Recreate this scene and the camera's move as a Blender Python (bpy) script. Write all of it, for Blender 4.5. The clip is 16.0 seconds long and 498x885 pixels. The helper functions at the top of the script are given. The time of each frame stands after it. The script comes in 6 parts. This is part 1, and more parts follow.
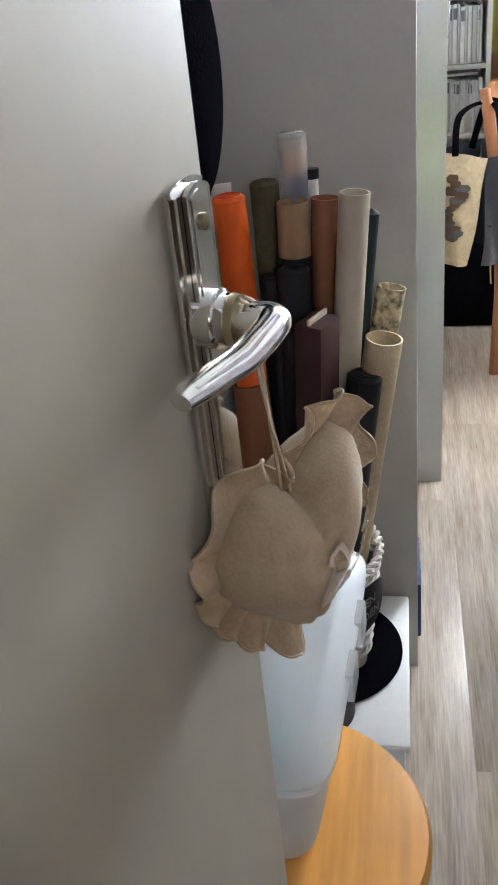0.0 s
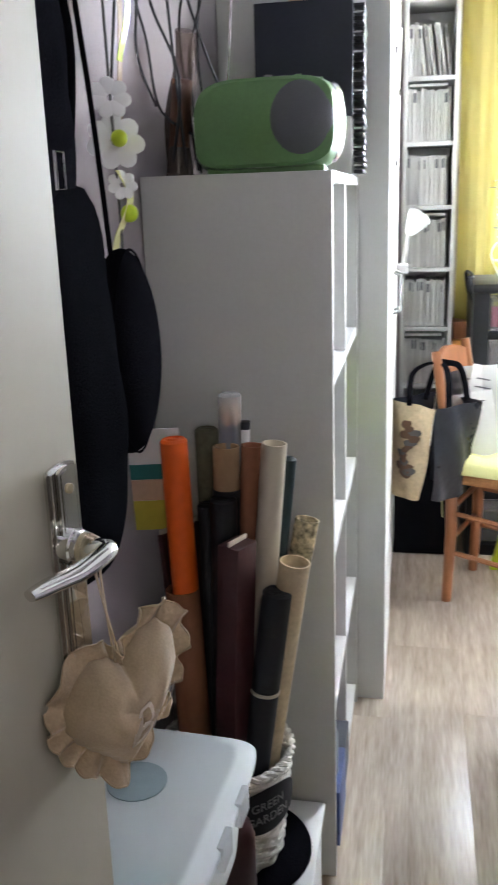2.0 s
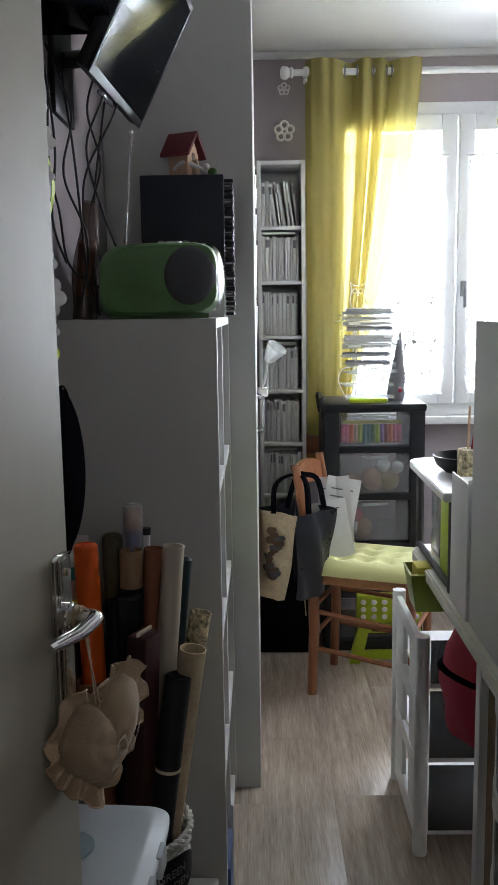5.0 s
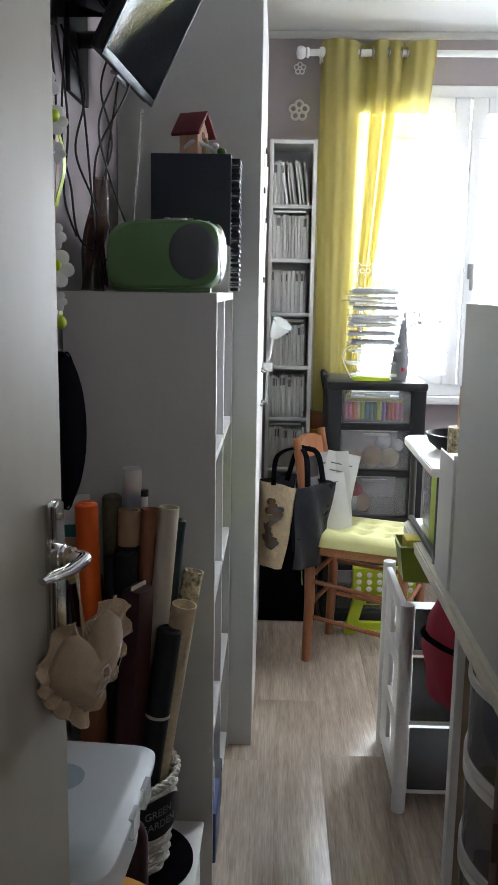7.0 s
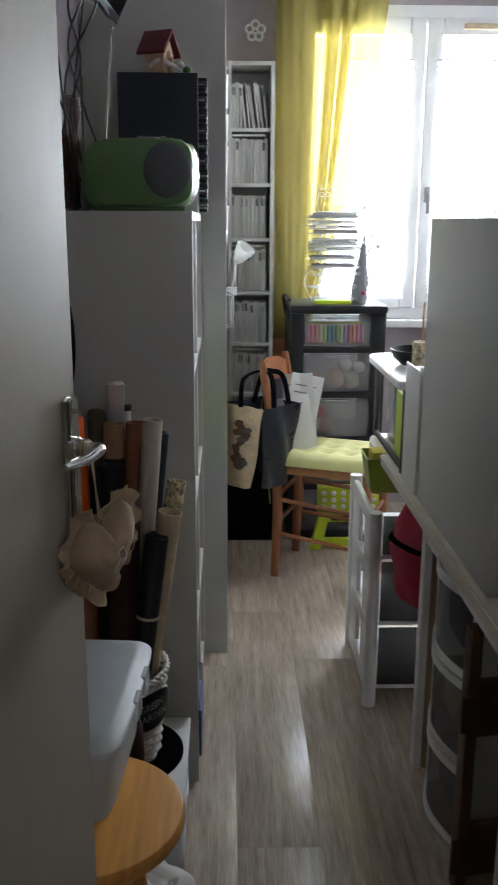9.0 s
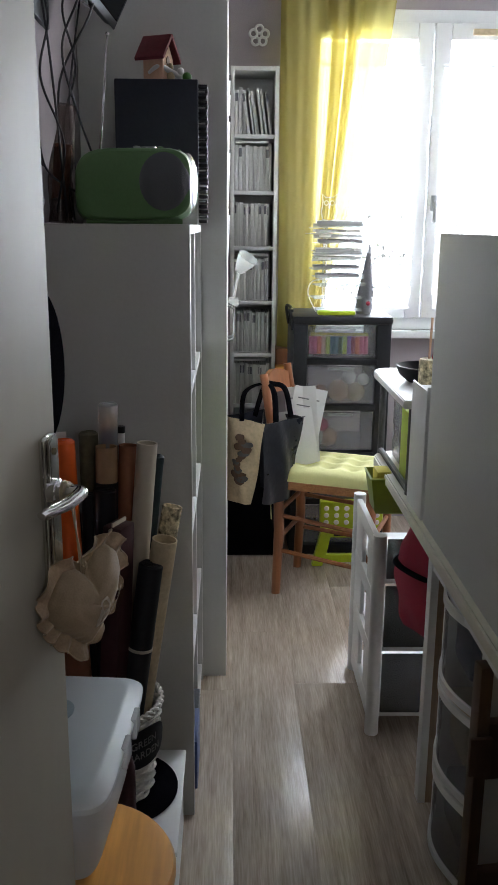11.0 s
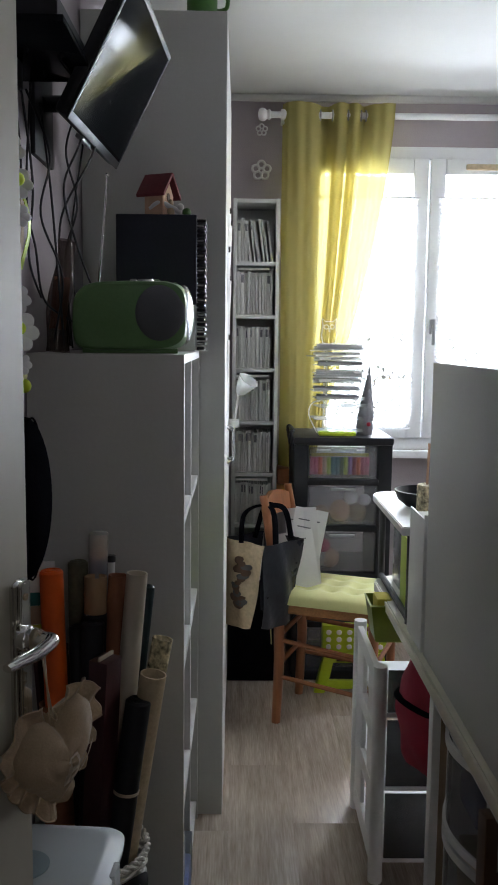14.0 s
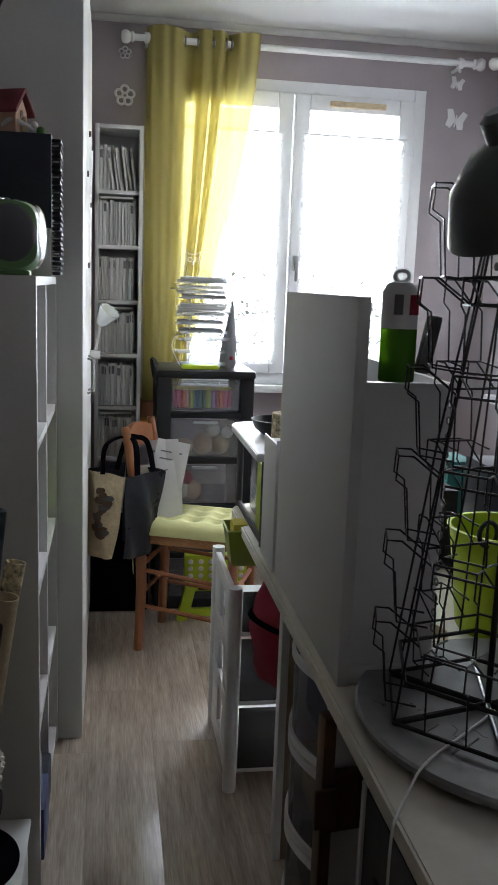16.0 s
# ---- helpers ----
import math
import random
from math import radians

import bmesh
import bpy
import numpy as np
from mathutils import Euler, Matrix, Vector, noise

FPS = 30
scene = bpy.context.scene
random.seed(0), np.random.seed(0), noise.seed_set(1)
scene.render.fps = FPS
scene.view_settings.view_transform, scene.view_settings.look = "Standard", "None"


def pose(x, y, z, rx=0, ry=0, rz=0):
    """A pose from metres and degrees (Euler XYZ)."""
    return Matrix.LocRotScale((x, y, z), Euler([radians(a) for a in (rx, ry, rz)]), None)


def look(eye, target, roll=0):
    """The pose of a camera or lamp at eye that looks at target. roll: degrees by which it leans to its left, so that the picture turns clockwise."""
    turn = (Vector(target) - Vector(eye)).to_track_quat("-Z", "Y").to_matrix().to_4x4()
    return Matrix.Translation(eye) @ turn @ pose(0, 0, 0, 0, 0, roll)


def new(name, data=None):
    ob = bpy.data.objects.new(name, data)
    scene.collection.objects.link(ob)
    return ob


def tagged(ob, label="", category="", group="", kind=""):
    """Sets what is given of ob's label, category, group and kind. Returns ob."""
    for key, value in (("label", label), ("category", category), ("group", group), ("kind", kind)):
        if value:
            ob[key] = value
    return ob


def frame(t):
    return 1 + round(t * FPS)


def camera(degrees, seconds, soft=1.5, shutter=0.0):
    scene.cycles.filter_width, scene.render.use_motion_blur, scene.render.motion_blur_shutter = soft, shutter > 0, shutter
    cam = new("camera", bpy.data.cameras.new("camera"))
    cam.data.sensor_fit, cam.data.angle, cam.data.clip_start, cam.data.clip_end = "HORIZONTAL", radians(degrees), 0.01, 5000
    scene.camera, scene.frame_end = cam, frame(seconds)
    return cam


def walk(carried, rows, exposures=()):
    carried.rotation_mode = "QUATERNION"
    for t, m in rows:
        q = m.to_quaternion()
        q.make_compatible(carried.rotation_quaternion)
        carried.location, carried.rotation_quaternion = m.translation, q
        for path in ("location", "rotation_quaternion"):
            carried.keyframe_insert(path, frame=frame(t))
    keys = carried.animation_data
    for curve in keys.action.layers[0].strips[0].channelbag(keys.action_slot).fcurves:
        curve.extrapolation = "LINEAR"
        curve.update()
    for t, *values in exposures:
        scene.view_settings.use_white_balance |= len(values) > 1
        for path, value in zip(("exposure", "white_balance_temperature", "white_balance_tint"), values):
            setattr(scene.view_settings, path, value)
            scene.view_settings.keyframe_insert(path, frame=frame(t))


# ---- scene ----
cam = camera(32.0, 16.0, shutter=0.35)
PATH = [
    (0, (0.038, 0.143, 1.249), (-0.315, 1.848, 0.266), -6.4),
    (0.5, (0.082, 0.118, 1.247), (-0.348, 1.807, 0.266), -6.1),
    (1, (0.137, 0.075, 1.275), (-0.334, 1.852, 0.487), -4.4),
    (1.5, (0.196, 0.006, 1.316), (-0.326, 1.850, 0.747), -3.2),
    (2, (0.195, -0.050, 1.346), (-0.174, 1.841, 0.804), -1.9),
    (2.5, (0.157, -0.163, 1.371), (0.018, 1.757, 0.828), -1.3),
    (3, (0.136, -0.241, 1.371), (0.098, 1.704, 0.906), -1.4),
    (3.5, (0.12, -0.254, 1.374), (0.099, 1.693, 0.916), -1.1),
    (4, (0.11, -0.269, 1.385), (0.081, 1.682, 0.944), -0.9),
    (4.2, (0.113, -0.274, 1.388), (0.088, 1.69, 1.01), -1.0),
    (6.3, (0.187, -0.357, 1.4), (0.124, 1.623, 1.13), 0.5),
    (6.5, (0.184, -0.362, 1.393), (0.12, 1.618, 1.114), 0.9),
    (7, (0.185, -0.4, 1.396), (0.126, 1.568, 1.048), 0.9),
    (7.5, (0.201, -0.403, 1.394), (0.154, 1.564, 1.037), 0.6),
    (8, (0.209, -0.391, 1.384), (0.158, 1.573, 1.009), 0.4),
    (8.5, (0.193, -0.437, 1.377), (0.151, 1.519, 0.958), -0.3),
    (9, (0.13, -0.487, 1.363), (0.182, 1.45, 0.872), 0.2),
    (9.2, (0.124, -0.519, 1.361), (0.229, 1.417, 0.868), 0.5),
    (11.5, (0.161, -0.38, 1.407), (0.183, 1.563, 0.93), 0.1),
    (12, (0.183, -0.381, 1.434), (0.196, 1.602, 1.171), -0.4),
    (12.5, (0.181, -0.397, 1.449), (0.192, 1.592, 1.235), -0.3),
    (13, (0.182, -0.404, 1.444), (0.191, 1.585, 1.234), -0.3),
    (13.5, (0.187, -0.381, 1.431), (0.195, 1.607, 1.212), -0.3),
    (14, (0.173, -0.37, 1.415), (0.196, 1.616, 1.183), 0.6),
    (14.5, (0.169, -0.369, 1.408), (0.298, 1.606, 1.121), 1.7),
    (15, (0.172, -0.371, 1.397), (0.321, 1.595, 1.058), 2.1),
    (15.5, (0.187, -0.38, 1.385), (0.449, 1.573, 1.038), 2.5),
    (16, (0.208, -0.403, 1.386), (0.525, 1.539, 1.027), 2.1),
]
walk(cam, [(t, look(eye, target, roll)) for t, eye, target, roll in PATH],
     exposures=[(0.0, 1.62), (0.5, 1.92), (1.0, 2.1), (1.5, 1.8), (2.0, 1.5), (2.5, 0.65), (3.0, -0.1), (3.5, -0.15), (6.5, 0.18), (7.0, 0.33), (8.0, 0.05), (8.5, -0.1), (9.0, 0.0), (11.5, 0.1), (12.0, -0.1), (12.5, -0.4), (13.5, -0.5), (14.5, -0.3), (16.0, -0.45)])

# ---- light ----
world = bpy.data.worlds.new("sky")
scene.world = world
world.use_nodes = True
wn = world.node_tree
sky = wn.nodes.new("ShaderNodeTexSky")
sky.sky_type, sky.sun_disc = "NISHITA", False
sky.sun_elevation, sky.sun_rotation = radians(40), radians(20)
wn.links.new(sky.outputs[0], wn.nodes["Background"].inputs[0])
wn.nodes["Background"].inputs[1].default_value = 0.12


def area_lamp(name, m, sx, sy, power, colour):
    d = bpy.data.lights.new(name, "AREA")
    d.shape, d.size, d.size_y, d.energy, d.color = "RECTANGLE", sx, sy, power, colour
    ob = new(name, d)
    ob.matrix_world = m
    return ob


area_lamp("daylight_back", look((1.02, 4.30, 1.95), (0.95, 1.6, 0.3)), 2.6, 2.5, 880, (0.88, 0.985, 1.13))
area_lamp("daylight_side", look((2.2, 2.75, 1.65), (0.4, 2.2, 0.2)), 1.0, 1.3, 30, (0.95, 0.98, 1.0))
# added fill from the unseen hall side, lifts the dark low part of the room
area_lamp("hall_fill", look((0.7, -1.5, 1.6), (0.2, 0.9, 0.3)), 0.5, 0.5, 1.3, (1.0, 0.92, 0.82))


# ---- materials ----
def mat(name, colour, rough=0.6, metal=0.0, var=0.12, scale=8.0, fine=60.0, bump=0.05, stretch=(1, 1, 1), random_each=0.0,
        second=None, alpha=1.0, transmission=0.0, coat=0.0, sheen=0.0, spec=0.5, rvar=0.08):
    m = bpy.data.materials.new(name)
    m.use_nodes = True
    n, l = m.node_tree.nodes, m.node_tree.links
    b = n["Principled BSDF"]
    co = n.new("ShaderNodeTexCoord")
    mp = n.new("ShaderNodeMapping")
    mp.inputs["Scale"].default_value = stretch
    if random_each:
        place, far, shift = n.new("ShaderNodeObjectInfo"), n.new("ShaderNodeVectorMath"), n.new("ShaderNodeVectorMath")
        far.operation, far.inputs[3].default_value, shift.operation = "SCALE", 3.7, "ADD"
        l.new(place.outputs["Location"], far.inputs[0])
        l.new(far.outputs[0], shift.inputs[0])
        l.new(co.outputs["Object"], shift.inputs[1])
        l.new(shift.outputs[0], mp.inputs[0])
    else:
        l.new(co.outputs["Object"], mp.inputs[0])
    big, small = n.new("ShaderNodeTexNoise"), n.new("ShaderNodeTexNoise")
    for node, sc, det in ((big, scale, 3.0), (small, fine, 5.0)):
        node.inputs["Scale"].default_value, node.inputs["Detail"].default_value = sc, det
        l.new(mp.outputs[0], node.inputs["Vector"])
    mixn = n.new("ShaderNodeMath")
    mixn.operation = "ADD"
    l.new(big.outputs[0], mixn.inputs[0])
    l.new(small.outputs[0], mixn.inputs[1])
    ramp = n.new("ShaderNodeMapRange")
    ramp.inputs[1].default_value, ramp.inputs[2].default_value = 0.6, 1.4
    ramp.inputs[3].default_value, ramp.inputs[4].default_value = 0.0, 1.0
    l.new(mixn.outputs[0], ramp.inputs[0])
    mx = n.new("ShaderNodeMix")
    mx.data_type = "RGBA"
    dark = tuple(c * (1 - var) for c in colour) if second is None else second
    lite = tuple(min(1.0, c * (1 + var * 0.6)) for c in colour)
    mx.inputs[6].default_value, mx.inputs[7].default_value = (*dark, 1), (*lite, 1)
    l.new(ramp.outputs[0], mx.inputs[0])
    out = mx.outputs[2]
    if random_each:
        oi, hv = n.new("ShaderNodeObjectInfo"), n.new("ShaderNodeHueSaturation")
        mr = n.new("ShaderNodeMapRange")
        mr.inputs[3].default_value, mr.inputs[4].default_value = 1 - random_each, 1 + random_each
        l.new(oi.outputs["Random"], mr.inputs[0])
        l.new(mr.outputs[0], hv.inputs["Value"])
        l.new(out, hv.inputs["Color"])
        out = hv.outputs[0]
    l.new(out, b.inputs["Base Color"])
    rr = n.new("ShaderNodeMapRange")
    rr.inputs[3].default_value, rr.inputs[4].default_value = max(0.02, rough - rvar), min(1, rough + rvar)
    l.new(big.outputs[0], rr.inputs[0])
    l.new(rr.outputs[0], b.inputs["Roughness"])
    b.inputs["Metallic"].default_value = metal
    b.inputs["Alpha"].default_value = alpha
    b.inputs["Transmission Weight"].default_value = transmission
    b.inputs["Coat Weight"].default_value = coat
    b.inputs["Sheen Weight"].default_value = sheen
    b.inputs["Specular IOR Level"].default_value = spec
    if bump:
        bp = n.new("ShaderNodeBump")
        bp.inputs["Strength"].default_value, bp.inputs["Distance"].default_value = bump, 0.01
        l.new(small.outputs[0], bp.inputs["Height"])
        l.new(bp.outputs[0], b.inputs["Normal"])
    return m


def see_through(name, colour, clear, rough=0.4, pattern=0.0, glow=0.5, scale=30.0, stretch=(1, 1, 1), tint=None):
    """Thin film, sheer cloth or frosted plastic: clear lets light straight through, glow scatters it through."""
    m = bpy.data.materials.new(name)
    m.use_nodes = True
    n, l = m.node_tree.nodes, m.node_tree.links
    n.remove(n["Principled BSDF"])
    tr, tl, gl, df = (n.new("ShaderNodeBsdf" + k) for k in ("Transparent", "Translucent", "Glossy", "Diffuse"))
    for node in (tl, df):
        node.inputs["Color"].default_value = (*colour, 1)
    tr.inputs["Color"].default_value = (*(tint or tuple(0.5 + 0.5 * c for c in colour)), 1)
    gl.inputs["Roughness"].default_value = rough
    a, b, c = (n.new("ShaderNodeMixShader") for _ in range(3))
    a.inputs[0].default_value, b.inputs[0].default_value = glow, 0.06
    l.new(df.outputs[0], a.inputs[1])
    l.new(tl.outputs[0], a.inputs[2])
    l.new(a.outputs[0], b.inputs[1])
    l.new(gl.outputs[0], b.inputs[2])
    l.new(b.outputs[0], c.inputs[1])
    l.new(tr.outputs[0], c.inputs[2])
    c.inputs[0].default_value = clear
    if pattern:
        co, mp, nz, mr = n.new("ShaderNodeTexCoord"), n.new("ShaderNodeMapping"), n.new("ShaderNodeTexNoise"), n.new("ShaderNodeMapRange")
        mp.inputs["Scale"].default_value = stretch
        nz.inputs["Scale"].default_value, nz.inputs["Detail"].default_value = scale, 3.0
        l.new(co.outputs["Object"], mp.inputs[0])
        l.new(mp.outputs[0], nz.inputs["Vector"])
        l.new(nz.outputs[0], mr.inputs[0])
        mr.inputs[1].default_value, mr.inputs[2].default_value = 0.4, 0.6
        mr.inputs[3].default_value, mr.inputs[4].default_value = max(0, clear - pattern), min(1, clear + pattern)
        l.new(mr.outputs[0], c.inputs[0])
    l.new(c.outputs[0], n["Material Output"].inputs[0])
    return m


def glowing(name, colour, strength):
    m = bpy.data.materials.new(name)
    m.use_nodes = True
    n = m.node_tree.nodes
    b = n["Principled BSDF"]
    b.inputs["Base Color"].default_value = (0, 0, 0, 1)
    b.inputs["Emission Color"].default_value = (*colour, 1)
    b.inputs["Emission Strength"].default_value = strength
    return m


M = dict(
    wall=mat("wall_paint", (0.40, 0.355, 0.375), 0.85, var=0.06, fine=220, bump=0.15),
    hall=mat("hall_paint", (0.62, 0.58, 0.52), 0.85, var=0.06, fine=220, bump=0.15),
    ceiling=mat("ceiling_paint", (0.60, 0.60, 0.59), 0.9, var=0.04, fine=180, bump=0.1),
    white=mat("white_laminate", (0.72, 0.72, 0.71), 0.38, var=0.04, scale=3, fine=90, bump=0.02),
    grey=mat("light_laminate", (0.59, 0.594, 0.565), 0.42, var=0.05, scale=3, fine=120, bump=0.03),
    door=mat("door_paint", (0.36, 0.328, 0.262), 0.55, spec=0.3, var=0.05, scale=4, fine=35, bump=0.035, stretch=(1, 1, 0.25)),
    pvc=mat("window_pvc", (0.82, 0.83, 0.84), 0.3, var=0.03, fine=60, bump=0.01),
    plastic=mat("white_plastic", (0.74, 0.74, 0.73), 0.35, var=0.04, fine=60, bump=0.02),
    chrome=mat("chrome", (0.80, 0.80, 0.79), 0.09, 1.0, var=0.06, fine=40, bump=0.004),
    brass=mat("worn_brass", (0.45, 0.38, 0.26), 0.3, 1.0, fine=50, bump=0.01),
    black=mat("black_plastic", (0.018, 0.019, 0.023), 0.45, spec=0.3, var=0.25, fine=90, bump=0.03),
    gloss=mat("screen_glass", (0.008, 0.009, 0.011), 0.05, var=0.1, bump=0.0, spec=0.008),
    navy=mat("navy_board", (0.016, 0.02, 0.035), 0.5, var=0.2, fine=120, bump=0.05),
    bagfilm=mat("shiny_navy_film", (0.016, 0.019, 0.028), 0.30, var=0.35, scale=14, fine=22, bump=0.6, spec=0.4),
    creamedge=mat("cream_edging", (0.68, 0.64, 0.54), 0.45, var=0.08, fine=60, bump=0.02),
    legwood=mat("pale_brown_wood", (0.27, 0.19, 0.125), 0.5, var=0.25, scale=6, fine=24, bump=0.05, stretch=(4, 4, 0.4)),
    oliveprint=mat("olive_print", (0.13, 0.125, 0.075), 0.6, var=0.4, scale=30, fine=80, bump=0.06),
    cloth=mat("black_cloth", (0.006, 0.006, 0.008), 0.95, var=0.35, scale=12, fine=300, bump=0.25, spec=0.0),
    navycloth=mat("navy_cloth", (0.005, 0.0052, 0.0065), 0.95, var=0.35, scale=12, fine=300, bump=0.25, spec=0.0),
    thread=mat("pale_thread", (0.42, 0.45, 0.42), 0.9, var=0.2, fine=200),
    linen=mat("beige_linen", (0.48, 0.37, 0.25), 0.8, var=0.16, scale=14, fine=520, bump=0.09, sheen=0.25),
    frill=mat("satin_frill", (0.50, 0.375, 0.245), 0.5, var=0.22, scale=30, fine=300, bump=0.15, sheen=0.2),
    script=mat("white_print", (0.68, 0.60, 0.52), 0.7, fine=90),
    pine=mat("orange_pine", (0.74, 0.34, 0.065), 0.35, var=0.25, scale=3, fine=16, bump=0.05, stretch=(6, 0.5, 1), coat=0.25),
    beech=mat("brown_wood", (0.31, 0.12, 0.048), 0.42, var=0.28, scale=5, fine=22, bump=0.06, stretch=(4, 4, 0.4)),
    darkwood=mat("dark_wood", (0.10, 0.05, 0.025), 0.5, var=0.3, scale=5, fine=22, bump=0.06, stretch=(4, 4, 0.4)),
    rush=mat("woven_rush", (0.42, 0.20, 0.08), 0.8, var=0.4, scale=20, fine=140, bump=0.5, stretch=(1, 5, 1)),
    cushion=mat("yellow_cotton", (0.68, 0.67, 0.30), 0.9, var=0.1, scale=10, fine=300, bump=0.2, sheen=0.2),
    lime=mat("lime_plastic", (0.46, 0.60, 0.02), 0.4, var=0.1, fine=60, bump=0.02),
    olive=mat("olive_plastic", (0.20, 0.25, 0.015), 0.4, var=0.15, fine=60, bump=0.02),
    radio=mat("green_plastic", (0.105, 0.215, 0.08), 0.42, var=0.1, fine=160, bump=0.06),
    speaker=mat("speaker_mesh", (0.10, 0.105, 0.115), 0.6, var=0.12, scale=30, fine=500, bump=0.12),
    silver=mat("silver_plastic", (0.52, 0.53, 0.55), 0.25, 0.6, var=0.06, fine=60, bump=0.01),
    red=mat("red_cloth", (0.36, 0.015, 0.045), 0.75, var=0.25, scale=10, fine=260, bump=0.2),
    maroon=mat("maroon_card", (0.045, 0.011, 0.012), 0.5, var=0.3, scale=8, fine=100, bump=0.06),
    roof=mat("red_roof", (0.16, 0.018, 0.025), 0.6, var=0.3, fine=90, bump=0.1),
    orange=mat("orange_card", (0.85, 0.125, 0.01), 0.45, var=0.1, fine=60, bump=0.03),
    terra=mat("terracotta_paper", (0.30, 0.115, 0.055), 0.7, var=0.15, fine=90, bump=0.06),
    kraft=mat("kraft_tube", (0.36, 0.23, 0.125), 0.75, var=0.2, scale=10, fine=70, bump=0.08, stretch=(1, 1, 0.5)),
    foil=mat("silver_paper", (0.62, 0.55, 0.44), 0.36, 0.15, var=0.05, scale=9, fine=50, bump=0.05),
    bark=mat("birch_paper", (0.80, 0.66, 0.42), 0.8, var=0.5, scale=55, fine=110, bump=0.25, second=(0.02, 0.012, 0.005)),
    cream=mat("cream_paper", (0.60, 0.48, 0.31), 0.75, var=0.25, scale=25, fine=90, bump=0.15),
    pine_green=mat("dark_green_paper", (0.015, 0.035, 0.04), 0.5, var=0.3, fine=60, bump=0.05),
    wicker=mat("white_wicker", (0.74, 0.71, 0.65), 0.75, var=0.2, scale=40, fine=150, bump=0.3),
    paper=mat("white_paper", (0.80, 0.80, 0.79), 0.85, var=0.05, fine=60, bump=0.05),
    spine=mat("pale_spines", (0.66, 0.66, 0.64), 0.6, var=0.12, scale=12, fine=80, bump=0.02, random_each=0.18),
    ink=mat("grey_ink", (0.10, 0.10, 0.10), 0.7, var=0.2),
    curtain=see_through("yellow_curtain", (0.42, 0.365, 0.115), 0.17, 0.8, glow=0.20, tint=(0.95, 0.83, 0.40)),
    lace=see_through("white_lace", (0.90, 0.90, 0.90), 0.45, 0.8, pattern=0.35, glow=0.35, scale=70),
    frost=see_through("frosted_plastic", (0.78, 0.82, 0.84), 0.34, 0.25, glow=0.45),
    smoke=see_through("smoky_drawer_plastic", (0.66, 0.67, 0.70), 0.76, 0.25, glow=0.45),
    milky=see_through("milky_plastic", (0.82, 0.84, 0.84), 0.45, 0.25, glow=0.45),
    cellophane=see_through("brown_cellophane", (0.22, 0.15, 0.13), 0.55, 0.12, glow=0.3),
    dusky=see_through("dark_smoked_plastic", (0.05, 0.048, 0.05), 0.30, 0.2, glow=0.2),
    clear=see_through("clear_plastic", (0.92, 0.94, 0.95), 0.72, 0.12, glow=0.4),
    greenfluid=see_through("green_fluid", (0.035, 0.12, 0.01), 0.20, 0.1, glow=0.15, tint=(0.40, 0.66, 0.09)),
    glass=see_through("window_glass", (1, 1, 1), 0.93, 0.03, glow=0.2),
    outside=glowing("bright_sky", (1.0, 1.0, 1.0), 5.0),
    marble=mat("grey_marble_print", (0.25, 0.25, 0.245), 0.5, var=0.2, scale=6, fine=30, bump=0.02, second=(0.16, 0.16, 0.16)),
    shade=mat("grey_lamp_metal", (0.085, 0.095, 0.09), 0.45, 0.2, var=0.12, fine=80, bump=0.03),
    wire=mat("black_wire", (0.018, 0.018, 0.018), 0.3, 0.3, var=0.2, fine=60, bump=0.02),
    blue=mat("blue_card", (0.03, 0.06, 0.20), 0.5, var=0.3, scale=15),
    teal_grey=mat("grey_blue_plastic", (0.22, 0.28, 0.30), 0.4, var=0.1),
    teal=mat("teal_print", (0.03, 0.20, 0.19), 0.7),
    yellow=mat("yellow_print", (0.62, 0.52, 0.06), 0.7, var=0.1),
    pink=mat("pink_felt", (0.75, 0.12, 0.22), 0.7, var=0.3, scale=20),
    violet=mat("violet_pens", (0.30, 0.12, 0.42), 0.6, var=0.3, scale=20),
    leaf=mat("green_leaf", (0.05, 0.16, 0.02), 0.5, var=0.3, fine=60),
    peach=mat("peach_card", (0.68, 0.44, 0.30), 0.8, var=0.15, scale=20),
    felt=mat("grey_felt", (0.20, 0.20, 0.22), 0.9, var=0.2, fine=200, bump=0.2),
    plank=mat("grey_oak_laminate", (0.57, 0.485, 0.405), 0.26, second=(0.28, 0.222, 0.175), scale=9, fine=46, bump=0.05, stretch=(5.5, 0.3, 1), random_each=0.03, rvar=0.02),
    joint=mat("dark_joint", (0.42, 0.365, 0.315), 0.8),
)


# ---- builders ----
def grown(bm, verts, m):
    bmesh.ops.transform(bm, matrix=m, verts=verts)


def box(bm, lo, hi, bevel=0.0, m=None):
    c = [(a + b) / 2 for a, b in zip(lo, hi)]
    d = [abs(b - a) for a, b in zip(lo, hi)]
    r = bmesh.ops.create_cube(bm, size=1.0, matrix=Matrix.Translation(c) @ Matrix.Diagonal((*d, 1)))
    vs = r["verts"]
    if bevel:
        es = list({e for v in vs for e in v.link_edges})
        rb = bmesh.ops.bevel(bm, geom=es, offset=min(bevel, min(d) * 0.45), segments=2, affect="EDGES", profile=0.6)
        vs = list({v for f in rb["faces"] for v in f.verts} | {v for v in vs if v.is_valid})
    if m is not None:
        grown(bm, vs, m)
    return bm


def boxes(*items):
    bm = bmesh.new()
    for it in items:
        box(bm, *it)
    return bm


